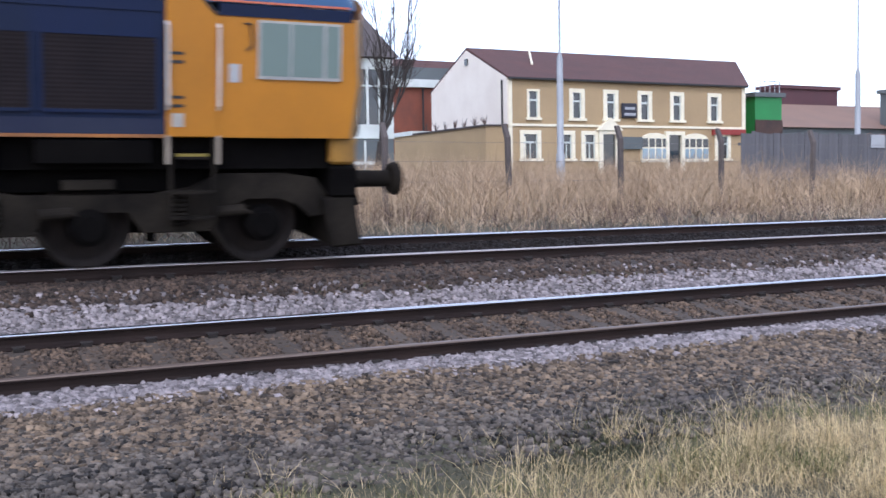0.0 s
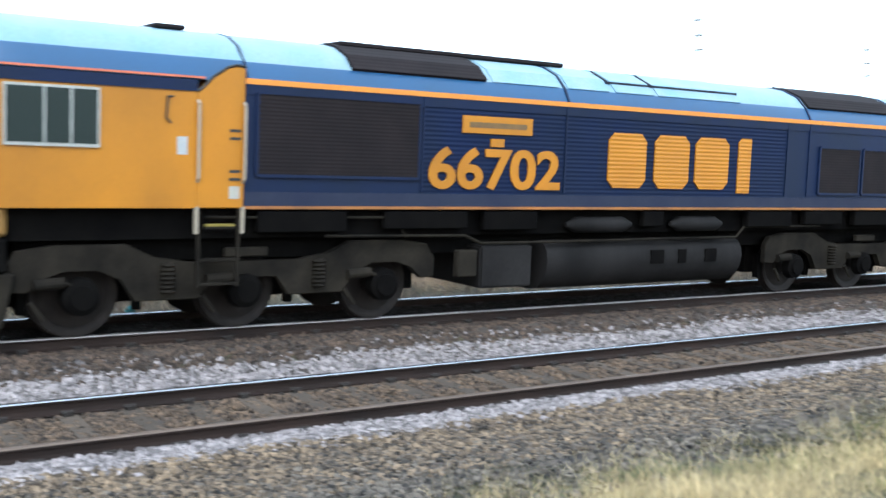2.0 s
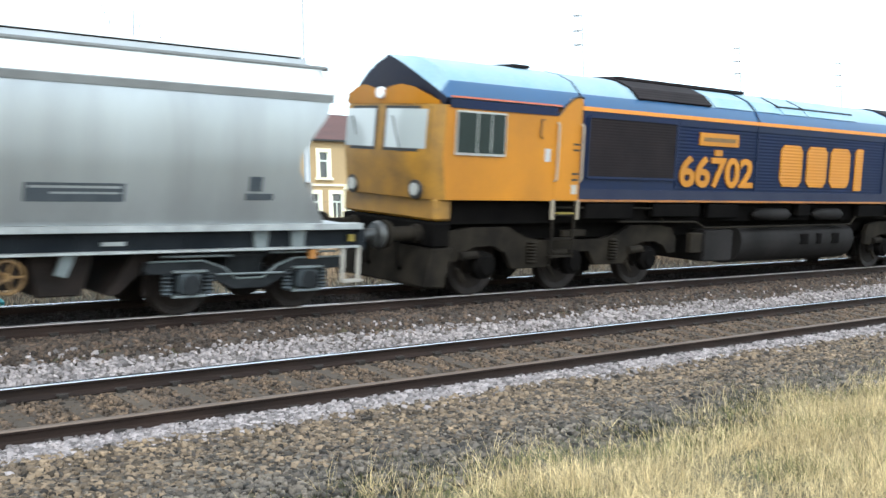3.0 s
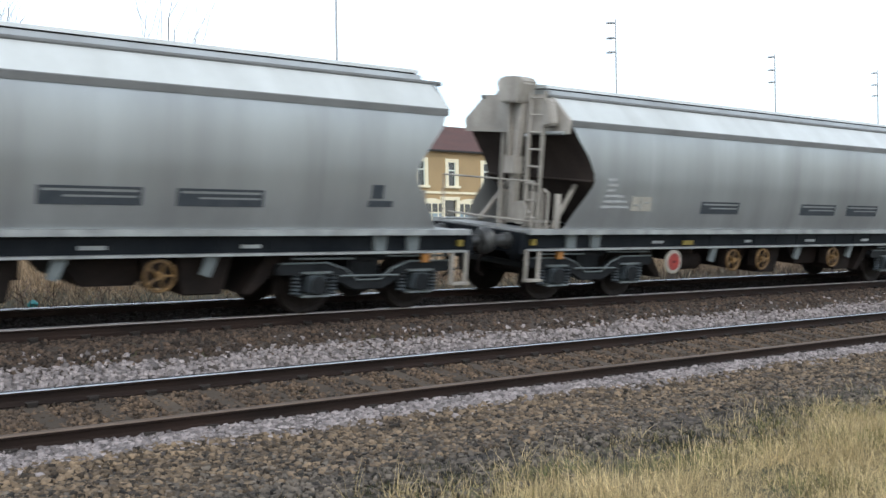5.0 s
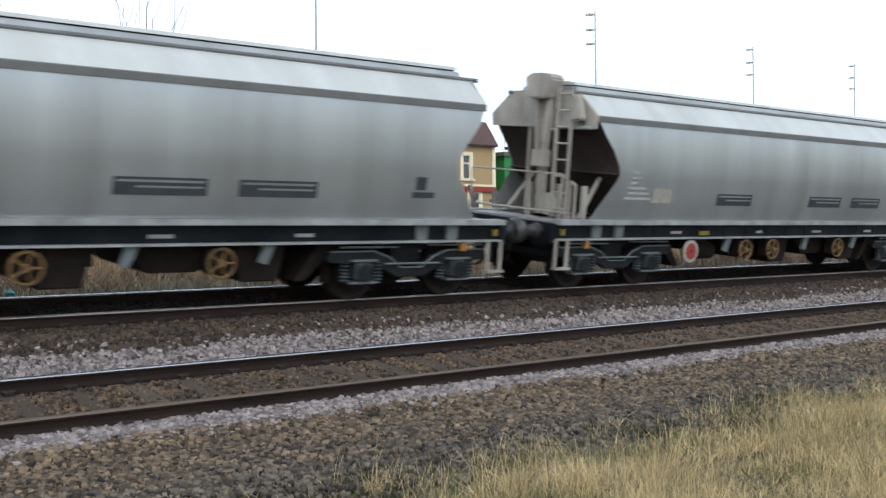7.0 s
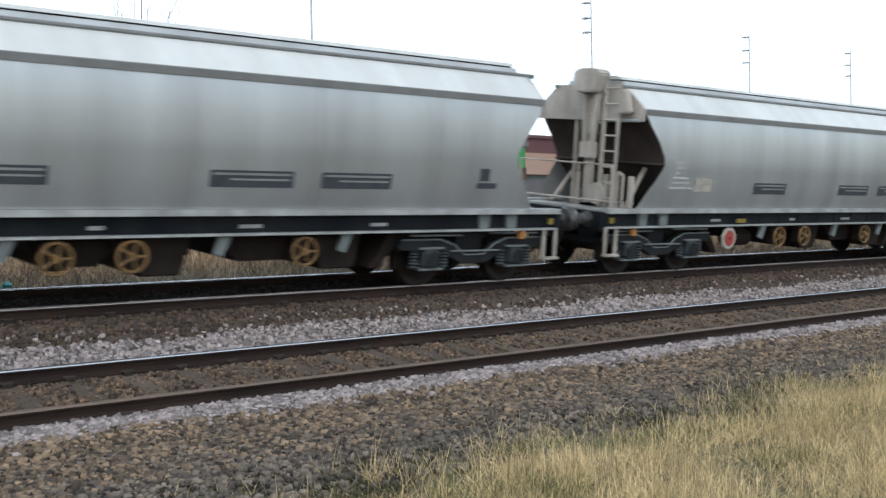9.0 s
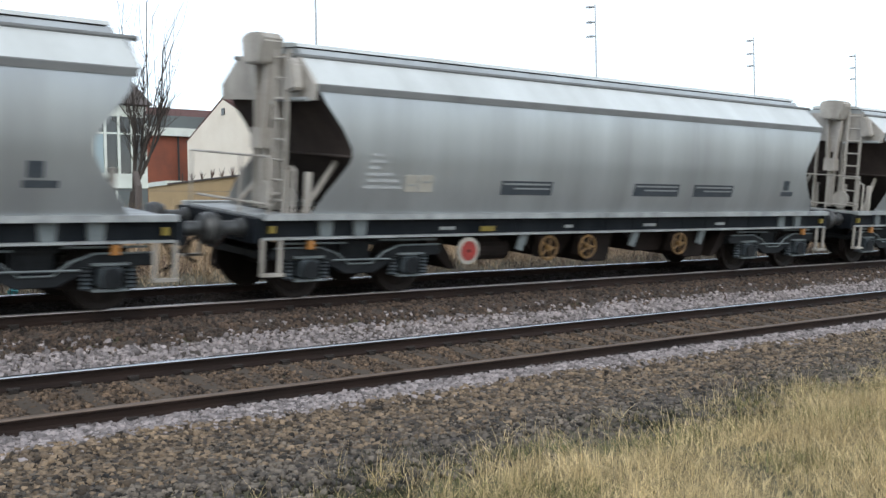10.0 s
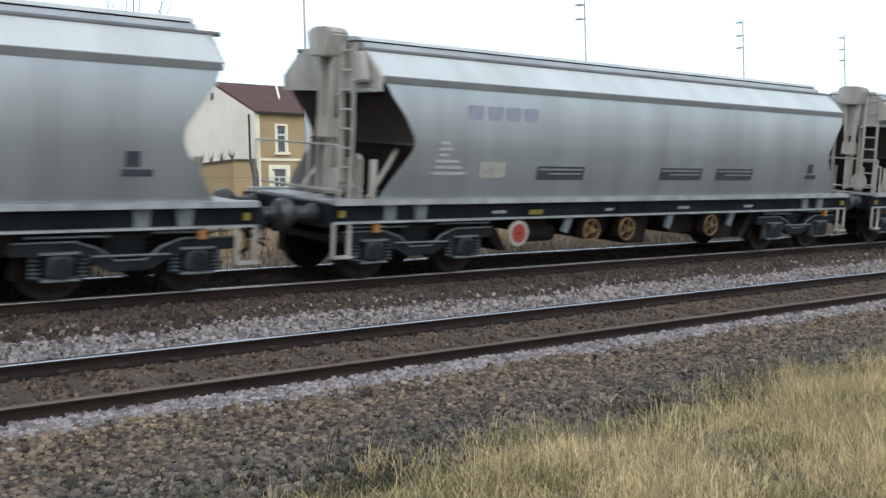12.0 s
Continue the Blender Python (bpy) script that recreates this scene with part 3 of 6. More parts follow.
x, y = tufts(2600, 12, -10, 17, -7, 5.8, 0.1, 41, lambda x, y, r: (y < 2.8) | (x < 1.4))
blades("dead_grass", "matted straw-coloured dead grass where the camera stands", M["straw"], x, y, 0.16, 0.007, 42, 1.1, 0.8)
x, y = tufts(1500, 7, 2, 26, 5.2, 8.9, 0.06, 27, lambda x, y, r: y < grass_edge(x) + 0.15 + 1.6 * r ** 3)
blades("dead_grass", "thin dead weed stalks in the ballast", M["straw"], x, y, 0.21, 0.0032, 28, 0.9)


# dark blades: green weeds that also paint the shadows between stalks
x, y = tufts(4600, 14, 2, 20, 5.4, 8.8, 0.07, 51, lambda x, y, r: (np.abs(y - grass_edge(x) - 0.6) < 0.2 + 0.8 * r ** 2) & (np.sin(x * 1.9 + 0.6) * np.sin(y * 2.7 + x * 0.7) > -0.25))
blades("dark_weeds", "low green weeds at the grass edge, darkened for its shadowed gaps", M["moss"], x, y, 0.085, 0.012, 52, 1.3, category="weeds")


def clumpy(x, y):
    return 0.45 + 0.4 * np.sin(x * 0.9 + 1.7 * np.sin(y * 0.8)) * np.sin(y * 1.1 + x * 0.31) + 0.35 * np.sin(x * 2.3 + y * 1.9) ** 2


x, y = tufts(8000, 11, 2, 78, 17.5, 38, 0.2, 31)
h = clumpy(x, y)
blades("dead_verge_grass", "tall tan dead grass on the verge behind the far track", M["straw_far"], x, y, 0.62 + 0.72 * h, 0.011, 32, 0.9, 0.9)
x, y = tufts(3600, 9, 2, 62, 16.0, 21.5, 0.17, 33, lambda x, y, r: clumpy(x, y) > 0.25)
blades("dead_verge_grass", "tan dead grass in front of the wire fence", M["straw_pale"], x, y, 0.12 + 0.32 * clumpy(x, y), 0.008, 34, 1.0, 0.9)
x, y = tufts(2600, 10, 1, 70, 15.7, 20.5, 0.2, 35, lambda x, y, r: r < 1.25 - clumpy(x, y))
blades("bramble", "low brown bramble stems along the track edge", M["bramble"], x, y, 0.42, 0.011, 36, 1.4, 0.9, category="bramble")


# ---- the locomotive ----
def wheelset(parent, x, radius, gauge=0.7525, bright=True):
    """Two wheels on an axle, turning as one."""
    bm = B()
    for s in (-1, 1):
        lathe(bm, [(s * (gauge + 0.07), 0.12), (s * (gauge + 0.07), radius * 0.30), (s * (gauge + 0.03), radius * 0.36), (s * (gauge + 0.025), radius * 0.78),
                   (s * (gauge + 0.055), radius * 0.86), (s * (gauge + 0.06), radius), (s * (gauge - 0.045), radius + 0.004), (s * (gauge - 0.05), radius + 0.028),
                   (s * (gauge - 0.08), radius + 0.026), (s * (gauge - 0.08), 0.12)], (0, 0, 0), "y", 36)
    rod(bm, (0, -gauge, 0), (0, gauge, 0), 0.085, seg=12)
    for k in range(6):
        a = k * math.tau / 6
        for s in (-1, 1):
            rod(bm, (0.2 * radius * math.cos(a), s * (gauge + 0.066), 0.2 * radius * math.sin(a)), (0.2 * radius * math.cos(a), s * (gauge + 0.085), 0.2 * radius * math.sin(a)), 0.018, seg=6)
    ob = part("wheelset", bm, M["tread"], parent, "dusty steel wheels on their axle", True, pose(x, 0, radius))
    WHEELS.append((ob, x, radius))
    return ob


WHEELS = []
ROOF = [(-1.30, 3.20), (-1.285, 3.27), (-1.16, 3.48), (-0.95, 3.68), (-0.62, 3.82), (-0.3, 3.88), (0.3, 3.88), (0.62, 3.82), (0.95, 3.68), (1.16, 3.48), (1.285, 3.27), (1.30, 3.20)]


def face_grid(bm, f, us, vs, slot=0):
    g = [[bm.verts.new(f(u, v)) for v in vs] for u in us]
    for a, b in zip(g, g[1:]):
        for k in range(len(vs) - 1):
            bm.faces.new((a[k], b[k], b[k + 1], a[k + 1])).material_index = slot
    return g


def nose_x(y, z):
    """How far the cab's front stands out, at a height and to a side."""
    rake = np.interp(z, [1.2, 1.6, 2.3, 3.1, 3.5], [9.85, 9.88, 9.97, 9.93, 9.90])
    return rake + 0.14 * (1 - (abs(y) / 1.32) ** 2) - 0.12 * max(0, (abs(y) - 1.1) / 0.22)


def cab(loco, s):
    """One cab end; s is 1 for the leading end and -1 for the trailing one."""
    at = pose(0, 0, 0, 0, 0, 0 if s > 0 else 180)
    v0, v1 = (7.46, 8.08) if s > 0 else (6.73, 7.36)
    ys, zs = [-1.32, -1.25, -1.1, -0.7, -0.3, 0, 0.3, 0.7, 1.1, 1.25, 1.32], [1.62, 1.8, 2.1, 2.3, 2.6, 2.9, 3.1]
    bm = B()
    face_grid(bm, lambda y, z: (nose_x(y, z), y, z), ys, zs, 1)
    for side in (-1, 1):
        face_grid(bm, lambda x, z: (x if x < 9.2 else nose_x(1.32, z), side * 1.32, z), [v1, 8.7, 9.5], zs)
    body = part("cab_body", bm, [M["yellow"], M["yellow_front"]], loco, "orange-yellow painted steel cab", True, at)
    bm = B()
    prism(bm, [(-1.24, 1.28), (1.24, 1.28), (1.24, 1.64), (-1.24, 1.64)], 9.55, 9.90, "x")
    part("cab_skirt", bevelled(bm, 0.04), M["yellow_front"], body, "warning-yellow lower front")
    # roof hood that peaks over the windscreens
    bm = B()
    # stations along the roof: x, bulge forwards
    stations = ((v0 - 0.03, 0.0), (8.5, 0.0), (9.3, 0.02), (9.66, 0.10), (9.80, 0.20))
    hood = ROOF[:6] + [(0.0, 3.895)] + ROOF[6:]
    peak = lambda y, z: 3.20 + 0.69 * (1 - (abs(y) / 1.3) ** 1.2)
    g = [[bm.verts.new((x + push * (1 - (abs(y) / 1.32) ** 1.6), y * 1.008, (peak(y, z) if push > 0.15 else z) + 0.008)) for y, z in hood] for x, push in stations]
    for a, b in zip(g, g[1:]):
        for k in range(len(hood) - 1):
            bm.faces.new((a[k], b[k], b[k + 1], a[k + 1])).material_index = 2 if 1 < k < len(hood) - 3 else 0
    # dark visor face between the roof's edge and the two arches over the windscreens
    arch_z = lambda y: 3.10 + 0.28 * math.sin(math.pi * (0.18 + 0.82 * min(1.0, abs(y) / 1.3)))
    low = [bm.verts.new((v.co.x + 0.02 - 0.05 * (1 - (v.co.y / 1.33) ** 2), v.co.y * 0.985, min(v.co.z - 0.02, arch_z(v.co.y)))) for v in g[-1]]
    for k in range(len(low) - 1):
        bm.faces.new((g[-1][k], low[k], low[k + 1], g[-1][k + 1])).material_index = 1
    roof = part("cab_roof", bm, [M["blue_roof"], M["visor"], M["roof_sky_sheen"]], loco, "glossy blue cab roof, dust and painted sky sheen along its top", True, at)
    for side in (-1, 1):
        bm = B()
        box(bm, v1, 9.76, side * 1.332 - 0.004, side * 1.332 + 0.004, 3.06, 3.2)
        part("roof_band", bm, M["blue"], roof, "dark blue cant band")
        bm = B()
        box(bm, v1 - 0.1, 9.72, side * 1.318 - 0.012, side * 1.318 + 0.012, 3.22, 3.245)
        part("stripe", bm, M["stripe_pink"], roof, "thin faded pink-orange stripe")
    # yellow brow under the visor
    bm = B()
    face_grid(bm, lambda y, v: (nose_x(y, 3.1) + 0.012 + 0.03 * v, y, 3.1 + v * (arch_z(y) - 3.07)), [-1.25, -1.05, -0.8, -0.5, -0.25, 0, 0.25, 0.5, 0.8, 1.05, 1.25], [0, 0.5, 1.0])
    part("brow", bm, M["yellow"], body, "yellow brow panel above the windscreens", True)
    # side windows
    for side in (-1, 1):
        bm = B()
        o = side * 1.335
        box(bm, 8.55, 9.62, o - 0.012, o + 0.012, 2.33, 3.03)
        frame_ = part("side_window", bm, M["alu"], body, "aluminium-framed cab side window")
        for x0, x1 in ((8.58, 8.95), (8.98, 9.38), (9.42, 9.59)) if s > 0 else ((8.58, 8.86), (8.89, 9.16), (9.19, 9.59)):
            bm = B()
            box(bm, x0, x1, o - 0.018, o + 0.018, 2.37, 3.0)
            part("pane", bm, M["glass_sky_lit"] if s > 0 else M["glass_dim"], frame_)
    # windscreens
    for y0, y1 in ((-1.08, -0.15), (0.15, 1.08)):
        bm = B()
        face_grid(bm, lambda y, z: (nose_x(y, z) + 0.007, y, z), [y0 - 0.05, y0 + 0.33, y1 - 0.33, y1 + 0.05], [2.35, 2.7, 3.065])
        part("screen_seal", bm, M["rubber"], body, "black rubber windscreen seal", True)
        bm = B()
        face_grid(bm, lambda y, z: (nose_x(y, z) + 0.012, y, z), [y0, y0 + 0.33, y1 - 0.33, y1], [2.40, 2.7, 3.02])
        part("windscreen", bm, M["screen"], body, "raked windscreen, sky reflection put into its pale colour", True)
        bm = B()
        rod(bm, (nose_x(y0, 2.34) + 0.05, (y0 + y1) / 2, 2.34), (nose_x(y0, 2.9) + 0.06, (y0 + y1) / 2 - 0.25, 2.9), 0.012, seg=6)
        part("wiper", bm, M["rubber"], body)
    # marker lights, head lights
    for y in (-0.85, 0.85):
        bm = B()
        lathe(bm, [(0, 0.16), (0.06, 0.15)], (nose_x(y, 1.75) - 0.02, y, 1.76), "x", 20)
        lamp = part("headlight", bm, M["rubber"], body, "round headlight in a dark bezel")
        bm = B()
        lathe(bm, [(0, 0.115), (0.075, 0.10)], (nose_x(y, 1.75) - 0.02, y, 1.76), "x", 20)
        part("lens", bm, M["lens_dirty"], lamp)
    bm = B()
    lathe(bm, [(0, 0.1), (0.07, 0.09)], (nose_x(0, 3.1) + 0.01, 0, 3.27), "x", 16)
    part("top_light", bm, M["lamp_glass"], body)
    # vestibule with its door and rails
    for side in (-1, 1):
        bm = B()
        o = side * 1.27
        arch = [(v1, 3.05), (v1 - 0.07, 3.10), (v1 - 0.2, 3.24), (v0 + 0.24, 3.37), (v0 + 0.12, 3.405), (v0, 3.39)]
        prism(bm, [(v0, 1.62), (v1, 1.62)] + arch, *sorted((side * 1.0, side * 1.325)), "y")
        door = part("door_panel", bevelled(bm, 0.012), M["yellow"], loco, "yellow cab door panel with an arched top", False, at)
        bm = B()
        line(bm, [(x, side * 1.325, z + 0.012) for x, z in arch], 0.018, 6)
        part("arch_seal", bm, M["rubber"], door, "dark seal over the door arch")
        for x in (v0 + 0.01, v1 - 0.01):
            bm = B()
            box(bm, x - 0.022, x + 0.022, side * 1.31 - 0.03, side * 1.31 + 0.03, 1.3, 1.64)
            part("step_post", bm, M["handrail"], door, "pale worn step post")
            bm = B()
            line(bm, [(x, side * 1.33, 1.95), (x, side * 1.375, 2.0), (x, side * 1.375, 2.9), (x, side * 1.33, 2.95)], 0.02, 8)
            part("handrail", bm, M["rail_white"] if s > 0 else M["handrail"], door, "pale grab rail", True)
        for z in (1.97, 2.07, 2.48, 2.58):
            bm = B()
            box(bm, v0 + 0.05, v0 + 0.2, side * 1.3 - 0.035, side * 1.3 + 0.035, z, z + 0.035)
            part("hinge", bm, M["rubber"], door)
        bm = B()
        box(bm, v0 + 0.06, v0 + 0.2, side * 1.3 - 0.032, side * 1.3 + 0.032, 1.74, 1.9)
        part("notice_plate", bm, M["label_cream"], door, "pale scuffed notice plate")
        bm = B()
        box(bm, v0 + 0.12, v1 - 0.12, side * 1.3 - 0.05, side * 1.3 + 0.05, 1.36, 1.39)
        for x in (v0 + 0.05, v1 - 0.05):
            box(bm, x - 0.02, x + 0.02, side * 1.29 - 0.02, side * 1.29 + 0.02, 0.62, 1.62)
        for z in (0.64, 0.95):
            box(bm, v0 + 0.05, v1 - 0.05, side * 1.29 - 0.09, side * 1.29 + 0.02, z, z + 0.03)
        part("step", bm, M["grime"], door, "steel entrance steps below the door")
        bm = B()
        box(bm, v0 + 0.12, v1 - 0.14, side * 1.3 - 0.053, side * 1.3 + 0.053, 1.393, 1.42)
        part("step_edge", bm, M["yellow_tag"], door, "yellow step edge")
        bm = B()
        box(bm, v1 + 0.12, v1 + 0.25, *sorted((side * 1.25, side * 1.326)), 2.28, 2.5)
        part("data_plate", bm, M["label_pale"], body)
        bm = B()
        line(bm, [(v1 + 0.3, side * 1.33, 2.98), (v1 + 0.38, side * 1.345, 2.98), (v1 + 0.4, side * 1.345, 2.72), (v1 + 0.33, side * 1.33, 2.66)], 0.012, 6)
        part("hook_rail", bm, M["rubber"], body)
    # buffer beam, buffers, coupling, plough
    bm = B()
    box(bm, 9.55, 9.92, -1.24, 1.24, 0.86, 1.26)
    beam = part("buffer_beam", bevelled(bm, 0.03), M["black"], loco, "black buffer beam", False, at)
    for y in (-0.87, 0.87):
        bm = B()
        lathe(bm, [(9.9, 0.16), (10.0, 0.15), (10.02, 0.115), (10.5, 0.11), (10.52, 0.2), (10.58, 0.225), (10.63, 0.22), (10.65, 0.14)], (0, y, 1.06), "x", 22)
        part("buffer", bm, M["grime"], beam, "round-headed sprung buffer", True)
    bm = B()
    line(bm, [(9.9, 0, 0.98), (10.3, 0, 0.95), (10.42, 0, 0.6)], 0.045, 8)
    part("screw_coupling", bm, M["black"], beam, "black screw coupling")
    for y in (-0.45, 0.5, -0.3):
        bm = B()
        line(bm, [(9.9, y, 0.95), (10.05, y, 0.85), (10.02, y * 1.05, 0.5), (9.92, y * 1.1, 0.42)], 0.025, 6)
        part("brake_hose", bm, M["black"], beam)
    bm = B()
    prism(bm, [(9.45, 0.86), (9.9, 0.86), (10.02, 0.22), (9.6, 0.2)], -1.22, 1.22, "y")
    part("snow_plough", bevelled(bm, 0.03), M["grime"], beam, "dusty snow plough")


def bogie(loco, cx, s):
    """Three-axle bogie with a deep cast frame arched over the wheels."""
    top = [(-2.95, 0.95), (-2.85, 1.10), (-2.4, 1.16), (-1.55, 1.16), (-1.2, 0.98), (-0.75, 0.92), (0.75, 0.92), (1.2, 0.98), (1.55, 1.16), (2.4, 1.16), (2.8, 1.10), (2.95, 0.9)]
    low = [(2.95, 0.62), (2.72, 0.60), (2.55, 0.78), (2.3, 0.86), (1.9, 0.86), (1.62, 0.74), (1.45, 0.45), (0.62, 0.45), (0.45, 0.72), (-0.45, 0.72), (-0.62, 0.45), (-1.45, 0.45), (-1.62, 0.74), (-1.9, 0.86), (-2.3, 0.86), (-2.55, 0.78), (-2.72, 0.6), (-2.95, 0.62)]
    b = new("bogie")
    b.parent, b.matrix_basis = loco, pose(cx, 0, 0)
    tagged(b, "three-axle bogie caked in brake dust")
    for side in (-1, 1):
        bm = B()
        prism(bm, top + low, side * 1.06 - 0.06, side * 1.06 + 0.06, "y")
        part("side_frame", bevelled(bm, 0.012), M["grime"], b, "brown-grey cast steel side frame")
        for x in (-2.1, 0, 2.1):
            bm = B()
            lathe(bm, [(-0.04, 0.24), (0.10, 0.22), (0.12, 0.16), (0.16, 0.15)], (x, side * 1.06, 0.533), "y", 18) if side > 0 else lathe(bm, [(-0.16, 0.15), (-0.12, 0.16), (-0.10, 0.22), (0.04, 0.24)], (x, side * 1.06, 0.533), "y", 18)
            part("axlebox", bm, M["black"], b, "", True)
        for x in (-1.05, 1.05):
            bm = B()
            lathe(bm, [(0.54 + 0.0275 * k, 0.095 if k % 2 else 0.06) for k in range(15)], (x, side * 1.16, 0), "z", 14)
            part("coil_spring", bm, M["grime"], b)
        for x in (-2.65, -0.55, 1.5):
            bm = B()
            rod(bm, (x, side * 1.15, 0.7), (x + 0.35, side * 1.15, 0.72), 0.07, seg=12)
            rod(bm, (x + 0.35, side * 1.15, 0.72), (x + 0.55, side * 1.14, 0.62), 0.025, seg=6)
            part("brake_cylinder", bm, M["grime"], b)
            bm = B()
            rod(bm, (x - 0.05, side * 1.14, 0.5), (x + 0.12, side * 1.14, 0.28), 0.03, seg=6)
            part("sanding_pipe", bm, M["grime"], b)
        bm = B()
        box(bm, -0.3, 0.3, side * 1.12 - 0.04, side * 1.12 + 0.05, 0.98, 1.1)
        part("side_stop", bevelled(bm, 0.015), M["grime"], b)
        for x in (-2.72, -1.32, 0.78):
            bm = B()
            box(bm, x - 0.05, x + 0.05, side * 0.75 - 0.06, side * 0.75 + 0.06, 0.3, 0.75)
            part("brake_block", bm, M["black"], b)
    # added black block, keeps the bogie's gaps as dark as in shadow
    bm = B()
    box(bm, -2.9, 2.9, -0.6, 0.6, 0.38, 0.925)
    part("motor_casing", bm, M["black"], b)
    for x in (-2.1, 0, 2.1):
        wheelset(b, x, 0.533)


def locomotive():
    loco = thing("locomotive", "blue diesel freight locomotive with orange-yellow cabs and grimy bogies", "locomotive")
    bm = B()
    box(bm, -6.72, 7.45, -1.08, 1.08, 1.62, 3.2)
    body = part("engine_room_body", bm, M["blue"], loco, "dark blue steel engine room body")
    for side in (-1, 1):
        for x0, x1 in ((-6.72, -4.04), (3.83, 7.45)):
            bm = B()
            prism(bm, [(x0, 1.62), (x1, 1.62), (x1, 3.2), (x0, 3.2)], *sorted((side * 1.1, side * 1.30)), "y")
            part("body_panel", bm, M["blue"], body, "dark blue smooth side panel")
        bm = B()
        prism(bm, [(-4.04, 1.62), (3.83, 1.62), (3.83, 3.2), (-4.04, 3.2)], *sorted((side * 1.1, side * 1.30)), "y")
        part("corrugated_side", bm, M["blue_rib"], body, "dark blue corrugated steel panelling")
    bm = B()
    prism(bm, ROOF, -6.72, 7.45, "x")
    # faces of the upper curve get the colour with sky reflection in it
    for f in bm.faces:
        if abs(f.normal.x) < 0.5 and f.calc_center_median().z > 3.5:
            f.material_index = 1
    roof = part("roof", bm, [M["blue_roof"], M["roof_sky_sheen"]], loco, "glossy blue curved roof, dust and painted sky sheen along its top", True)
    for x in (-6.7, -1.38, 4.45, 7.42):
        bm = B()
        prism(bm, [(y * 1.012, z * 1.003 + 0.004) for y, z in ROOF], x - 0.018, x + 0.018, "x")
        part("roof_joint", bm, M["blue"], roof)

    def roof_panel(name, x0, x1, mat, lift=0.02, label=""):
        for sgn in (1, -1):
            bm = B()
            pts = [(sgn * y, z) for y, z in ROOF[2:6]]
            hi = [(y * (1 + lift), z + lift) for y, z in pts]
            prism(bm, pts + hi[::-1], x0, x1, "x")
            part(name, bm, mat, roof, label)

    for x0, x1, n in ((-5.12, -2.88, "radiator_grille"), (4.52, 7.2, "roof_grille")):
        roof_panel(n, x0, x1, M["grille"], 0.03, "black slatted roof grille")
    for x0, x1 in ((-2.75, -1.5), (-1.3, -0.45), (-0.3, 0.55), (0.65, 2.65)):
        roof_panel("roof_panel", x0, x1, M["roof_sky_sheen"], 0.01)
    for sgn in (1, -1):
        bm = B()
        box(bm, -0.40, 2.7, sgn * 1.01 - 0.02, sgn * 1.01 + 0.02, 3.62, 3.66)
        for x in (-0.38, 0.6):
            prism(bm, [(sgn * 1.0, 3.65), (sgn * 0.62, 3.83), (sgn * 0.62, 3.85), (sgn * 1.02, 3.67)], x - 0.015, x + 0.015, "x")
        part("hatch_edge", bm, M["visor"], roof, "dark edge of the roof hatch")
    bm = B()
    box(bm, -5.0, -0.9, -0.56, 0.56, 3.86, 3.93)
    part("fan_deck", bevelled(bm, 0.02), M["grille"], roof, "sooty roof fan deck")
    bm = B()
    box(bm, -7.62, -7.2, -0.45, 0.45, 3.88, 3.94)
    part("roof_vent", bevelled(bm, 0.02), M["grille"], roof, "small dark roof vent")
    for side in (-1, 1):
        o = side * 1.31
        bm = B()
        box(bm, -6.72, 7.45, o - 0.012, o + 0.012, 3.195, 3.265)
        part("stripe", bm, M["stripe"], body, "orange cantrail stripe")
        bm = B()
        box(bm, -6.72, 7.45, o - 0.012, o + 0.012, 1.61, 1.648)
        part("stripe", bm, M["stripe_dirty"], body, "dirty orange stripe along the sill")
        bm = B()
        box(bm, -6.72, 7.45, o - 0.006, o + 0.006, 1.651, 1.83)
        part("lower_band", bm, M["blue_dusty"], body, "dusty blue lower band")
        bm = B()
        box(bm, -6.72, 7.45, o - 0.005, o + 0.005, 3.06, 3.192)
        part("upper_band", bm, M["blue"], body, "plain blue band under the cantrail")
        for x0, x1, z0, z1 in (((4.76, 5.98, 1.91, 2.78), (6.08, 7.36, 1.91, 2.78), (-6.56, -4.1, 2.04, 3.1))):
            a, b_ = (x0, x1) if side < 0 else (-x1, -x0)
            bm = B()
            box(bm, a, b_, o - 0.02, o + 0.02, z0, z1)
            fr = part("louvre", bm, M["grille"], body, "black louvred intake grille")
            bm = B()
            for bx in (a, b_):
                box(bm, bx - 0.02, bx + 0.02, o - 0.028, o + 0.028, z0, z1)
            for bz in (z0, z1):
                box(bm, a + 0.02, b_ - 0.02, o - 0.028, o + 0.028, bz - 0.02, bz + 0.02)
            part("louvre_frame", bm, M["blue"], fr)
        for x in (-4.04, -1.42, 3.83, 4.45):
            bm = B()
            box(bm, x - 0.015, x + 0.015, o - 0.014, o + 0.014, 1.86, 3.19)
            part("panel_joint", bm, M["blue"], body)
        # the operator's mark, as plain yellow blocks
        for x, w in ((-0.57, 0.90), (0.45, 0.88), (1.41, 0.90), (2.44, 0.50)):
            a, b_ = (x, x + w) if side < 0 else (-x - w, -x)
            bm = B()
            if w > 0.6:
                prism(bm, [(a + 0.16, 1.96), (b_ - 0.16, 1.96), (b_ - 0.04, 2.08), (b_ - 0.04, 2.72), (b_ - 0.16, 2.84), (a + 0.16, 2.84), (a + 0.04, 2.72), (a + 0.04, 2.08)], o - 0.016, o + 0.016, "y")
            else:
                prism(bm, [(a + 0.08, 1.90), (b_ - 0.1, 1.90), (b_ - 0.1, 2.86), (a + 0.16, 2.86), (a + 0.08, 2.78)], o - 0.016, o + 0.016, "y")
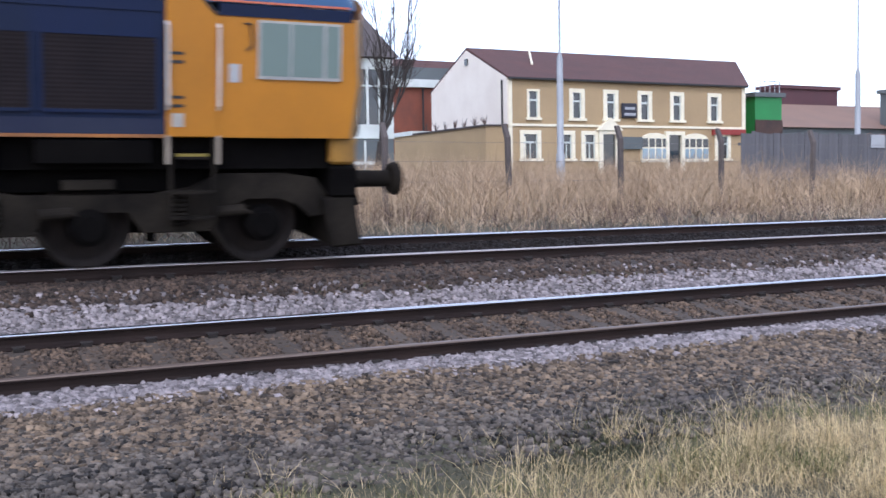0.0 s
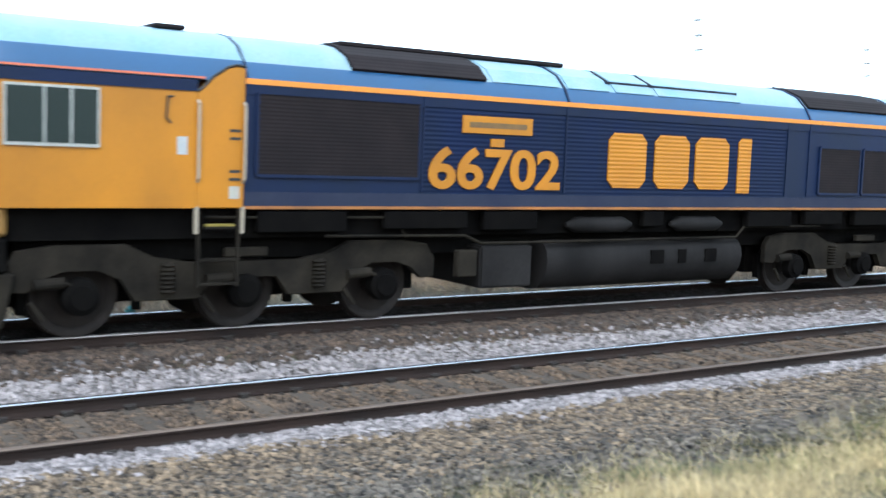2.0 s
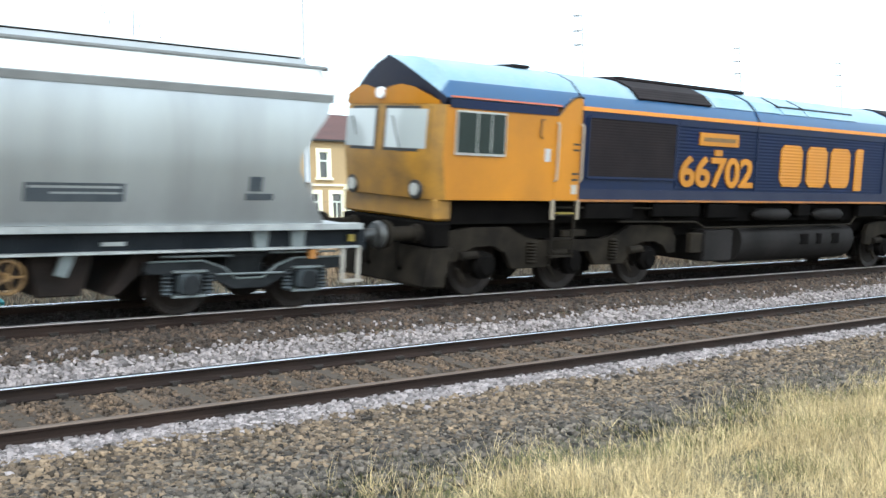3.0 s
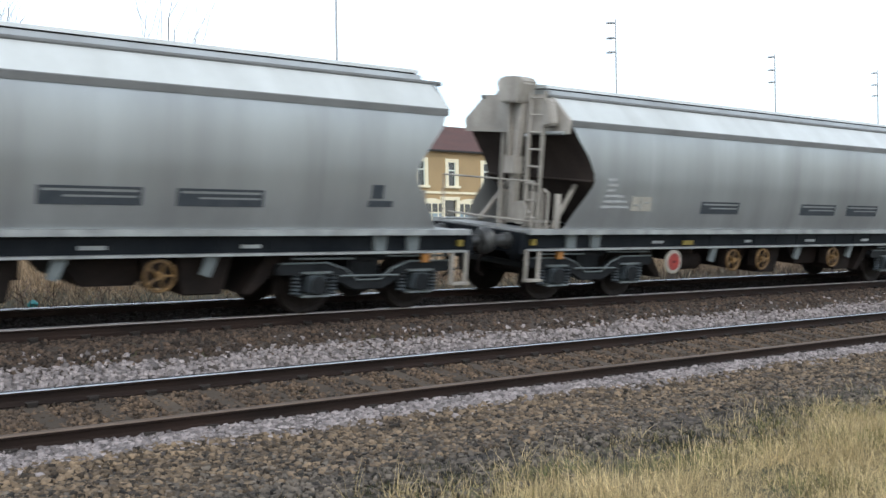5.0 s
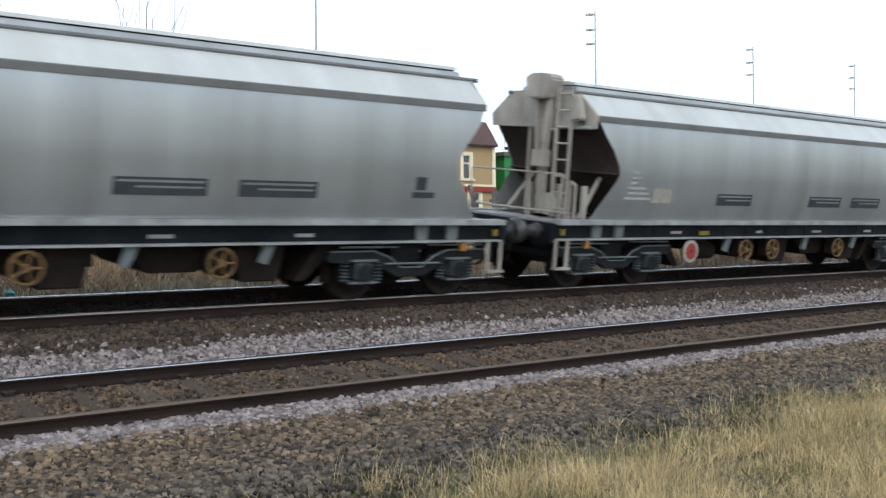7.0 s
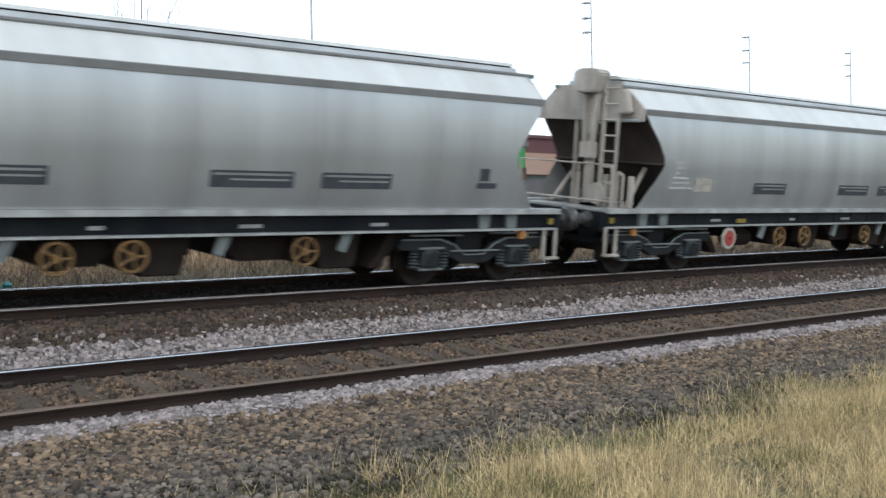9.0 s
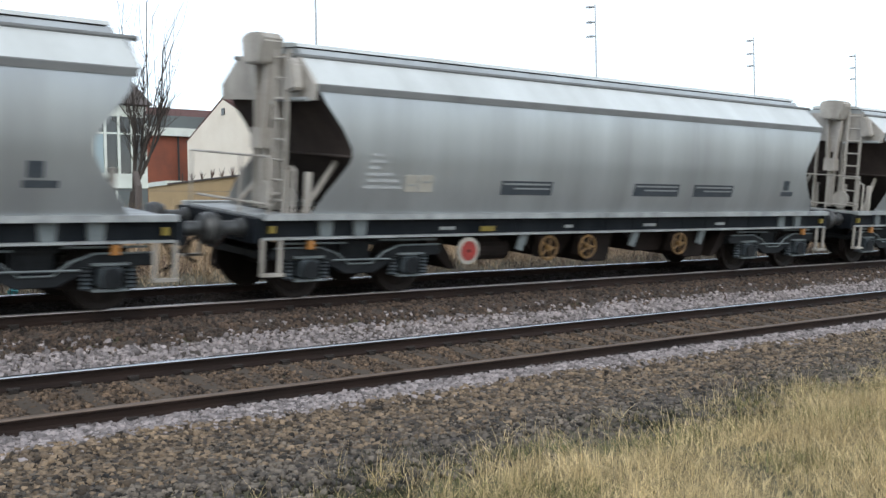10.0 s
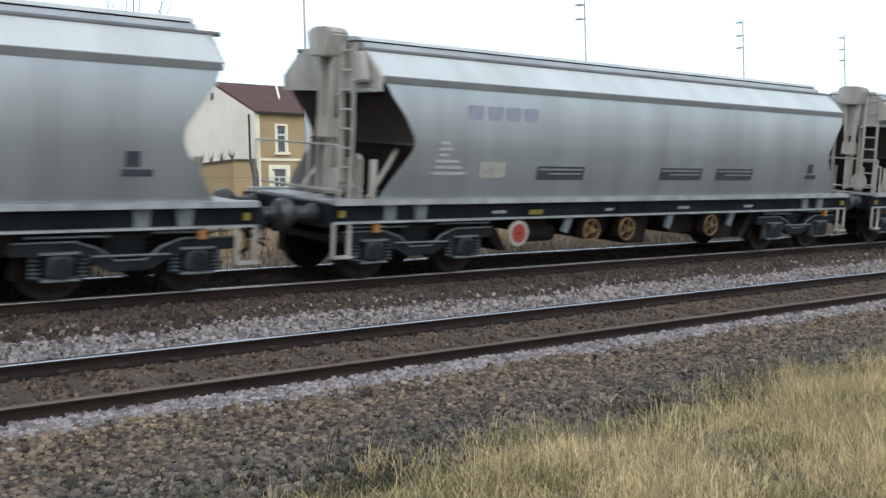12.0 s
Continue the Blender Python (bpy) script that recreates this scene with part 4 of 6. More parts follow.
            part("operator_mark", bm, M["yellow_rib"], body, "large yellow block of the operator's mark")
        # nameplate and running number
        bm = B()
        box(bm, -3.37, -2.10, o - 0.018, o + 0.018, 2.72, 2.97)
        plate = part("nameplate", bm, M["yellow"], body, "yellow nameplate")
        bm = B()
        box(bm, -3.26, -2.21, o - 0.022, o + 0.022, 2.80, 2.88)
        part("nameplate_bar", bm, M["ochre"], plate, "dull lettering on the nameplate")
        bm = B()
        box(bm, -2.86, -2.62, o - 0.02, o + 0.02, 2.53, 2.65)
        part("crest_plate", bm, M["yellow"], plate, "small yellow crest plate")
        txt = bpy.data.curves.new("number_text", "FONT")
        txt.body, txt.size, txt.extrude, txt.offset, txt.align_x = "66702", 0.80, 0.012, 0.02, "CENTER"
        tob = new("number_text", txt)
        bpy.context.view_layer.update()
        me = bpy.data.meshes.new_from_object(tob.evaluated_get(bpy.context.evaluated_depsgraph_get()))
        bpy.data.objects.remove(tob)
        me.materials.append(M["yellow"])
        num = new("running_number", me)
        num.parent = body
        num.matrix_basis = pose(-2.73 * (1 if side < 0 else -1), o + side * 0.008, 1.93, 90, 0, 0 if side < 0 else 180) @ Matrix.Diagonal((1.22, 1, 1, 1))
        tagged(num, "yellow painted running number")
    # frame, tank, underframe boxes
    bm = B()
    box(bm, -9.7, 9.7, -1.1, 1.1, 1.22, 1.60)
    # added inner box, blocks light showing through under the frame
    box(bm, -9.4, 9.4, -0.85, 0.85, 0.93, 1.219)
    part("underframe", bm, M["black"], loco, "black underframe")
    for side in (-1, 1):
        for k, (x0, x1) in enumerate(((-6.5, -5.2), (-4.6, -3.2), (-2.9, -1.9), (0.35, 0.8), (2.9, 4.1), (4.5, 5.6), (6.0, 7.3))):
            bm = B()
            box(bm, x0, x1, side * 1.2 - 0.1, side * 1.2 + 0.04, 1.30 + 0.03 * (k % 2), 1.58)
            part("sill_box", bevelled(bm, 0.015), M["black"], loco)
        for x0, x1 in ((-1.25, 0.14), (1.05, 2.31)):
            bm = B()
            lathe(bm, [(x0, 0.04), (x0 + 0.2, 0.13), (x1 - 0.2, 0.13), (x1, 0.04)], (0, side * 1.2, 1.36), "x", 14)
            part("air_reservoir", bm, M["tank"], loco, "grey cylindrical air reservoir", True)
        bm = B()
        line(bm, [(-5.5, side * 1.24, 1.24), (-3.2, side * 1.24, 1.22), (-2.9, side * 1.22, 1.1), (-1.9, side * 1.22, 1.1), (2.7, side * 1.22, 1.12), (2.9, side * 1.22, 1.3), (5.0, side * 1.24, 1.3)], 0.022, 6)
        line(bm, [(-7.2, side * 1.24, 1.5), (-4.4, side * 1.24, 1.49), (-4.2, side * 1.2, 1.2)], 0.02, 6)
        part("pipe_run", bm, M["grime"], loco)
    bm = B()
    prism(bm, [(-1.25, 0.80), (-1.22, 0.62), (-1.13, 0.46), (-0.98, 0.35), (-0.8, 0.31), (0.8, 0.31), (0.98, 0.35), (1.13, 0.46), (1.22, 0.62), (1.25, 0.80), (1.22, 0.94), (1.14, 1.05), (1.0, 1.1), (-1.0, 1.1), (-1.14, 1.05), (-1.22, 0.94)], -1.62, 2.85, "x")
    tank = part("fuel_tank", bm, M["tank"], loco, "dusty grey fuel tank", True)
    for x, w_ in ((0.6, 0.3), (1.25, 0.18), (1.9, 0.28)):
        bm = B()
        box(bm, x, x + w_, -1.262, -1.235, 0.7, 0.93)
        part("filler_plate", bm, M["black"], tank, "dark oil-stained filler plate")
    bm = B()
    box(bm, -2.9, -1.92, -1.24, 1.24, 0.42, 1.06)
    part("battery_box", bevelled(bm, 0.03, 2), M["tank"], loco, "grey battery box")
    for side in (-1, 1):
        bm = B()
        box(bm, -3.3, -2.95, side * 1.15 - 0.08, side * 1.15 + 0.06, 0.6, 1.0)
        part("valve_box", bevelled(bm, 0.02), M["grime"], loco)
    cab(loco, 1)
    cab(loco, -1)
    for s in (-1, 1):
        bogie(loco, s * 6.595, s)
    return loco


# ---- the hopper wagons ----
SIDE = [(-1.25, 1.27), (-1.33, 1.55), (-1.37, 1.8), (-1.39, 2.0), (-1.40, 2.1), (-1.40, 2.22), (-1.395, 2.5), (-1.37, 2.8), (-1.34, 2.97), (-1.31, 3.08)]
TOP = [(-1.325, 3.088), (-1.31, 3.10), (-1.12, 3.27), (-0.90, 3.45), (-0.80, 3.50)]


def front_x(z):
    return float(np.interp(z, [1.25, 1.55, 1.8, 2.0, 2.1, 2.22, 2.5, 2.8, 3.08, 3.62], [6.44, 6.24, 6.05, 5.94, 5.92, 5.94, 6.13, 6.37, 6.48, 6.5]))


def end_x(z):
    return float(np.interp(z, [1.25, 1.55, 1.8, 2.0, 2.1, 2.22, 2.5, 2.8, 3.08, 3.62], [6.36, 6.18, 5.98, 5.82, 5.79, 5.80, 5.97, 6.22, 6.38, 6.42]))


def decal(bm, side, x0, x1, z0, z1, lift=0.006):
    """A thin painted panel that follows the slope of the wagon's side."""
    if side > 0:
        x0, x1 = -x1, -x0
    zs, ys = [z for y, z in SIDE], [-y for y, z in SIDE]
    a, b = float(np.interp(z0, zs, ys)), float(np.interp(z1, zs, ys))
    prism(bm, [(side * (a - 0.01), z0), (side * (a + lift), z0), (side * (b + lift), z1), (side * (b - 0.01), z1)], x0, x1, "x")


def wagon_bogie(w, cx):
    b = new("bogie")
    b.parent, b.matrix_basis = w, pose(cx, 0, 0)
    tagged(b, "two-axle bogie with coil springs, grey with road dirt")
    for side in (-1, 1):
        bm = B()
        prism(bm, [(-1.55, 0.66), (-1.5, 0.76), (-0.72, 0.76), (-0.42, 0.66), (-0.2, 0.5), (0.2, 0.5), (0.42, 0.66), (0.72, 0.76), (1.5, 0.76), (1.55, 0.66), (1.5, 0.60), (0.78, 0.60), (0.5, 0.5), (0.26, 0.36), (-0.26, 0.36), (-0.5, 0.5), (-0.78, 0.60), (-1.5, 0.60)],
              side * 1.02 - 0.07, side * 1.02 + 0.07, "y")
        part("side_frame", bevelled(bm, 0.012), M["bogie"], b, "swan-neck cast side frame")
        # pale line painting the highlight along the frame's top edge
        bm = B()
        line(bm, [(-1.5, side * 1.1, 0.77), (-0.72, side * 1.1, 0.77), (-0.42, side * 1.1, 0.67), (-0.2, side * 1.1, 0.51), (0.2, side * 1.1, 0.51), (0.42, side * 1.1, 0.67), (0.72, side * 1.1, 0.77), (1.5, side * 1.1, 0.77)], 0.014, 6)
        part("frame_flange", bm, M["bracket"], b)
        for z, x0, x1 in ((0.84, -1.35, -0.3), (0.86, 0.3, 1.4), (0.58, -0.52, 0.52)):
            bm = B()
            rod(bm, (x0, side * 1.13, z), (x1, side * 1.13, z - 0.01), 0.016, seg=6)
            part("brake_rod", bm, M["bracket"], b, "pale worn brake rod")
        for x in (-0.92, 0.92):
            bm = B()
            box(bm, x - 0.16, x + 0.16, side * 1.05 - 0.12, side * 1.05 + 0.14, 0.34, 0.61)
            ab = part("axlebox", bevelled(bm, 0.03, 2), M["axlebox"], b, "blue-grey axlebox cover")
            bm = B()
            lathe(bm, [(-0.01, 0.13), (0.03, 0.11)], (x, side * 1.19, 0.46), "y", 16)
            part("axlebox_cap", bm, M["bogie"], ab)
            bm = B()
            box(bm, x - 0.24, x + 0.24, side * 1.06 - 0.1, side * 1.06 + 0.15, 0.622, 0.65)
            part("spring_plate", bm, M["bracket"], ab, "pale worn spring plate")
            bm = B()
            box(bm, x - 0.23, x + 0.23, side * 1.06 - 0.1, side * 1.06 + 0.13, 0.288, 0.318)
            part("spring_plate", bm, M["bracket"], ab, "pale worn spring plate")
            for d in (-1, 1):
                bm = B()
                lathe(bm, [(0.31 + 0.026 * k, 0.078 if k % 2 else 0.05) for k in range(12)], (x + d * 0.30, side * 1.06, 0), "z", 12)
                part("coil_spring", bm, M["axlebox"], b)
        bm = B()
        box(bm, -0.32, 0.32, side * 0.9 - 0.1, side * 0.9 + 0.1, 0.78, 0.9)
        rod(bm, (-1.2, side * 1.0, 0.86), (1.2, side * 1.0, 0.82), 0.022, seg=6)
        part("side_bearer", bm, M["bogie"], b)
        for x in (-1.38, -0.44, 0.44, 1.38):
            bm = B()
            box(bm, x - 0.045, x + 0.045, side * 0.75 - 0.06, side * 0.75 + 0.06, 0.28, 0.62)
            part("brake_block", bm, M["wagon_dark"], b)
    bm = B()
    box(bm, -0.28, 0.28, -0.95, 0.95, 0.5, 0.86)
    part("bolster", bevelled(bm, 0.02), M["bogie"], b)
    for x in (-1.45, 1.45):
        bm = B()
        box(bm, x - 0.05, x + 0.05, -0.95, 0.95, 0.58, 0.68)
        part("end_beam", bm, M["bogie"], b)
    for x in (-0.92, 0.92):
        wheelset(b, x, 0.46)


def hopper_wagon():
    w = thing("hopper_wagon", "silver-grey bogie covered hopper wagon streaked with dirt", "hopper wagon", group="freight train wagons")
    # barrel: sides and the sloping ends, one shell
    bm = B()
    prof = SIDE + [(-y, z) for y, z in SIDE[::-1]]
    fracs = [-1, -0.66, -0.33, 0, 0.33, 0.66, 1]
    g = [[bm.verts.new((f * (end_x(z) if f < 0 else front_x(z)), y, z)) for y, z in prof] for f in fracs]
    for a, b in zip(g, g[1:]):
        for k in range(len(prof) - 1):
            bm.faces.new((a[k], b[k], b[k + 1], a[k + 1]))
    n = len(SIDE)
    # end faces take slot 1, darkened for the shade they lie in
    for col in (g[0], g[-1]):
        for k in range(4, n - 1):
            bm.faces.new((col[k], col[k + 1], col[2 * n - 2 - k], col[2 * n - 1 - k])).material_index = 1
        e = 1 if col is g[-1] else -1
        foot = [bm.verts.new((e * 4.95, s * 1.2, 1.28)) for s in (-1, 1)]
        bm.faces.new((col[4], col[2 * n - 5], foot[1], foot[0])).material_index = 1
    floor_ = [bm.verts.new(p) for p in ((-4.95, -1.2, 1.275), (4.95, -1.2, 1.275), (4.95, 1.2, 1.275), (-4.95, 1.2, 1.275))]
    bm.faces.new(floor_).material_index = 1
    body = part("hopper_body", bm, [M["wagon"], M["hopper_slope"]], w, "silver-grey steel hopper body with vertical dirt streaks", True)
    # weld seams and eaves
    for side in (-1, 1):
        for x in (-4.3, -2.15, 0.0, 2.15, 4.3):
            bm = B()
            for k in range(len(SIDE) - 1):
                (y0, z0), (y1, z1) = SIDE[k], SIDE[k + 1]
                s = -side
                a = [bm.verts.new(p) for p in ((x - 0.012, s * (y0 - 0.004), z0), (x + 0.012, s * (y0 - 0.004), z0), (x + 0.012, s * (y1 - 0.004), z1), (x - 0.012, s * (y1 - 0.004), z1))]
                bm.faces.new(a)
            part("weld_seam", bm, M["wagon"], body)
        bm = B()
        prism(bm, [(side * 1.318, 2.985), (side * 1.348, 2.985), (side * 1.345, 3.082), (side * 1.335, 3.096), (side * 1.31, 3.096)], -6.39, 6.49, "x")
        part("eaves_band", bm, M["seam"], body, "flat grey eaves band")
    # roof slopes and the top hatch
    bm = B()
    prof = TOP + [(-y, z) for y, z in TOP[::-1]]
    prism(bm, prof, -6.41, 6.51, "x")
    roof = part("roof", bm, M["wagon_roof"], w, "sloping roof sheets, paled by painted-in sky sheen", True)
    for e in (-1, 1):
        bm = B()
        foot_ = 2.86 if e < 0 else 3.07
        w_ = 1.36 if e < 0 else 1.30
        prism(bm, [(-w_ + 0.03, foot_), (w_ - 0.03, foot_), (w_, 3.09), (0.92, 3.45), (0.8, 3.52), (-0.8, 3.52), (-0.92, 3.45), (-w_, 3.09)], e * 6.41 + (0.10 if e > 0 else 0) - 0.03, e * 6.41 + (0.10 if e > 0 else 0) + 0.03, "x")
        part("end_hood", bm, M["wagon_end"] if e < 0 else M["wagon"], body, "dusty cream-grey end hood plate" if e < 0 else "silver end plate")
    for side in (-1, 1):
        bm = B()
        line(bm, [(-6.5, side * 0.85, 3.485), (6.68, side * 0.85, 3.485)], 0.036, 8)
        part("roof_rail", bm, M["seam"], roof, "round grey rail along the roof's edge")
    bm = B()
    prism(bm, [(-0.74, 3.49), (0.74, 3.49), (0.68, 3.60), (0.62, 3.612), (-0.62, 3.612), (-0.68, 3.60)], -6.3, 6.42, "x")
    hatch = part("top_hatch", bm, M["wagon"], roof, "long grey top loading hatch")
    bm = B()
    prism(bm, [(-0.60, 3.611), (0.60, 3.611), (0.60, 3.633), (-0.60, 3.633)], -6.28, 6.38, "x")
    part("hatch_gasket", bm, M["wagon_dark"], hatch, "dark gasket under the hatch lid")
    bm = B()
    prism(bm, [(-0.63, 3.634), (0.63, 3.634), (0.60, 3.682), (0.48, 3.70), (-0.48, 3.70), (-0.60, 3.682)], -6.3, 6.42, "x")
    part("hatch_lid", bm, M["wagon_roof"], hatch, "hatch lid, paled by painted-in sky sheen")
    # rear and front fittings
    for e in (-1, 1):
        x = -6.44 if e < 0 else 6.54
        if e < 0:
            bm = B()
            prism(bm, [(-0.42, 3.36), (0.04, 3.36), (0.14, 3.70), (0.10, 3.77), (-0.05, 3.81), (-0.34, 3.81), (-0.49, 3.77), (-0.53, 3.70)], x + e * 0.36, x, "x")
            bevelled(bm, 0.025, 2)
            chute = part("vent_box", bm, M["wagon_end"], body, "cream-grey hatch gear housing")
            bm = B()
            # a narrowing trunk from the housing down to the gear case, then a post to the platform
            prism(bm, [(-0.40, 3.37), (-0.32, 3.37), (-0.25, 2.45), (-0.31, 2.45)], x + e * 0.2, x + e * 0.08, "x")
            prism(bm, [(-0.06, 3.37), (0.02, 3.37), (-0.07, 2.45), (-0.13, 2.45)], x + e * 0.2, x + e * 0.08, "x")
            prism(bm, [(-0.319, 3.36), (-0.061, 3.36), (-0.131, 2.6), (-0.249, 2.6)], x + e * 0.11, x + e * 0.05, "x")
            box(bm, x + e * 0.24, x + e * 0.04, -0.33, -0.05, 2.15, 2.449)
            box(bm, x + e * 0.14, x + e * 0.02, -0.27, -0.11, 1.3, 2.149)
            part("operating_gear", bm, M["wagon_end"], chute)
            bm = B()
            prism(bm, [(-1.17, 3.0), (-0.88, 2.95), (-0.88, 3.40), (-0.96, 3.46), (-1.07, 3.36)], x - 0.2, x - 0.03, "x")
            part("ladder_head_plate", bevelled(bm, 0.03, 2), M["wagon_end"], body, "folded grey plate beside the ladder's head")
            bm = B()
            ly = -0.72 if e < 0 else 0.72
            for d in (-0.17, 0.17):
                box(bm, x + e * 0.17, x + e * 0.12, ly + d - 0.022, ly + d + 0.022, 1.2, 3.56)
            for k in range(8):
                rod(bm, (x + e * 0.145, ly - 0.17, 1.42 + 0.29 * k), (x + e * 0.145, ly + 0.17, 1.42 + 0.29 * k), 0.02, seg=6)
            part("ladder", bm, M["wagon_end"], w, "grey steel end ladder")
            bm = B()
            line(bm, [(x - 0.06, -1.30, 2.87), (x - 0.06, -0.5, 2.86), (x - 0.12, -0.42, 2.80)], 0.03, 8)
            part("hood_edge", bm, M["flange"], body, "bright worn edge under the hood")
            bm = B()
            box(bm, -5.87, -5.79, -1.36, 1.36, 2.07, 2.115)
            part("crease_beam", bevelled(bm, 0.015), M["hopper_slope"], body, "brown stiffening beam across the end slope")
            bm = B()
            line(bm, [(x - 0.05, -1.02, 1.24), (x - 0.05, -1.02, 1.86), (x - 0.05, -0.9, 1.92), (x - 0.05, -0.9, 1.24)], 0.022, 6)
            part("grab_hoop", bm, M["wagon_end"], w, "pale grab hoop on the platform")
            bm = B()
            lathe(bm, [(-0.02, 0.2), (0.02, 0.2)], (x - 0.32, -0.62, 1.5), "x", 18)
            rod(bm, (x - 0.32, -0.62, 1.5), (x - 0.05, -0.62, 1.5), 0.03, seg=8)
            part("brake_wheel", bm, M["wagon_end"], w, "grey round brake wheel on the platform")
        bm = B()
        box(bm, min(x, e * 7.06), max(x, e * 7.06), -1.2, 1.2, 1.2, 1.235)
        part("end_platform", bm, M["flange"], w, "worn end platform")
        if e < 0:
            bm = B()
            for y in (-1.2, -0.4):
                rod(bm, (x + e * 0.58, y, 1.22), (x + e * 0.58, y, 2.05), 0.018, seg=6)
            line(bm, [(x + e * 0.58, -1.2, 2.05), (x + e * 0.58, 1.15, 2.05), (x + e * 0.58, 1.15, 1.22)], 0.018, 6)
            line(bm, [(x + e * 0.5, -1.18, 1.38), (x + e * 0.5, 1.1, 1.38)], 0.022, 6)
            part("handrail", bm, M["wagon_end"], w, "pale tubular handrail")
        for y in (-0.95, 0.95):
            bm = B()
            if e < 0:
                line(bm, [(e * 6.37, y * 0.35, 2.9), (e * 6.36, y * 0.35, 1.25)], 0.045, 6)
            line(bm, [(e * 5.7, y * 0.9, 2.0), (e * 6.3, y, 1.25)], 0.045, 6)
            part("end_strut", bm, M["wagon_end"], w)
        for y in (-1.05, -0.42, 0.3):
            bm = B()
            box(bm, min(e * 6.25, e * 6.33), max(e * 6.25, e * 6.33), y - 0.05, y + 0.05, 1.2, 1.85)
            part("end_post", bevelled(bm, 0.01), M["wagon_end"], w)
        bm = B()
        box(bm, min(e * 7.08, e * 7.22), max(e * 7.08, e * 7.22), -1.2, 1.2, 0.86, 1.2)
        head = part("headstock", bm, M["frame"], w, "dark headstock")
        for y in (-0.87, 0.87):
            bm = B()
            pr = [(7.2, 0.14), (7.3, 0.135), (7.32, 0.10), (7.60, 0.10), (7.62, 0.19), (7.70, 0.225), (7.735, 0.20)]
            lathe(bm, [(e * a, r) for a, r in pr], (0, y, 1.05), "x", 20)
            part("buffer", bm, M["buffer"], head, "round grey sprung buffer", True)
        bm = B()
        line(bm, [(e * 7.2, 0, 0.98), (e * 7.6, 0, 0.93), (e * 7.7, 0, 0.6)], 0.04, 8)
        part("screw_coupling", bm, M["wagon_dark"], head, "screw coupling")
        for y in (-0.4, 0.35):
            bm = B()
            line(bm, [(e * 7.2, y, 0.9), (e * 7.4, y, 0.72), (e * 7.45, y, 0.5), (e * 7.3, y, 0.42)], 0.025, 6)
            part("brake_hose", bm, M["wagon_dark"], head)
        for side in (-1, 1):
            # shunter's step
            bm = B()
            sx = e * 6.95
            for d in (-0.14, 0.14):
                box(bm, sx + d - 0.025, sx + d + 0.025, side * 1.22 - 0.02, side * 1.22 + 0.02, 0.42, 0.92)
            box(bm, sx - 0.17, sx + 0.17, side * 1.22 - 0.08, side * 1.22 + 0.03, 0.40, 0.44)
            part("shunter_step", bm, M["wagon_end"], w, "grey foot step frame")
            bm = B()
            box(bm, sx - 0.04, sx + 0.04, side * 1.215 - 0.03, side * 1.215 + 0.03, 1.0, 1.10)
            part("yellow_tag", bm, M["yellow_tag"], w, "yellow tag plate")
            bm = B()
            box(bm, e * 6.3 - 0.05, e * 6.3 + 0.05, side * 1.2 - 0.03, side * 1.2 + 0.05, 0.76, 0.89)
            part("release_handle", bm, M["orange"], w, "orange brake release handle")
    # solebars
    for side in (-1, 1):
        bm = B()
        box(bm, -7.1, 7.1, side * 1.12 - 0.03, side * 1.12 + 0.03, 0.936, 1.18)
        sole = part("solebar", bm, M["frame"], w, "blue-black channel solebar")
        bm = B()
        box(bm, -7.1, 7.1, side * 1.2 - 0.10, side * 1.2 + 0.09, 1.182, 1.266)
        part("top_flange", bm, M["flange"], sole, "worn pale upper flange")
        bm = B()
        box(bm, -7.1, 7.1, side * 1.17 - 0.08, side * 1.17 + 0.05, 0.905, 0.935)
        part("bottom_flange", bm, M["flange"], sole, "worn pale lower flange")
        for x in (-6.05, -5.45, 5.45, 6.05):
            bm = B()
            prism(bm, [(x - 0.12, 1.18), (x + 0.12, 1.18), (x + 0.09, 0.9), (x - 0.09, 0.9)], side * 1.18 - 0.03, side * 1.18 + 0.055, "y")
            part("bolster_bracket", bm, M["bracket"], sole, "pale blue-grey bracket over the bogie")
        for k in range(13):
            x = -4.4 + 0.73 * k
            bm = B()
            box(bm, x - 0.03, x + 0.03, side * 1.15 - 0.01, side * 1.15 + 0.03, 0.9, 1.18)
            part("web_stiffener", bm, M["frame"], sole)
        for x, l in ((-3.9, 0.3), (-1.1, 0.2), (1.0, 0.35), (3.2, 0.3)):
            bm = B()
            box(bm, x, x + l, side * 1.158 - 0.006, side * 1.158 + 0.006, 1.0, 1.05)
            part("data_panel", bm, M["flange"], sole)
        bm = B()
        box(bm, -3.05, -2.75, side * 1.175 - 0.008, side * 1.175 + 0.02, 0.97, 1.05)
        part("yellow_tag", bm, M["yellow_tag"], sole)
        # handbrake disc and valve wheels
        bm = B()
        lathe(bm, [(-0.02, 0.22), (0.02, 0.22)], (-3.33, side * 1.2, 0.66), "y", 26)
        disc = part("handbrake_wheel", bm, M["label_cream"], w, "pale round handbrake plate with a red centre")
        bm = B()
        lathe(bm, [(-0.03, 0.16), (0.03, 0.16)], (-3.33, side * 1.2, 0.66), "y", 24)
        part("red_disc", bm, M["red"], disc, "red enamel disc")
        bm = B()
        rod(bm, (-3.33, side * 1.0, 0.66), (-3.33, side * 1.235, 0.66), 0.03, seg=8)
        part("spindle", bm, M["wagon_dark"], disc)
        for x in (-1.5, -0.53, 2.04):
            bm = B()
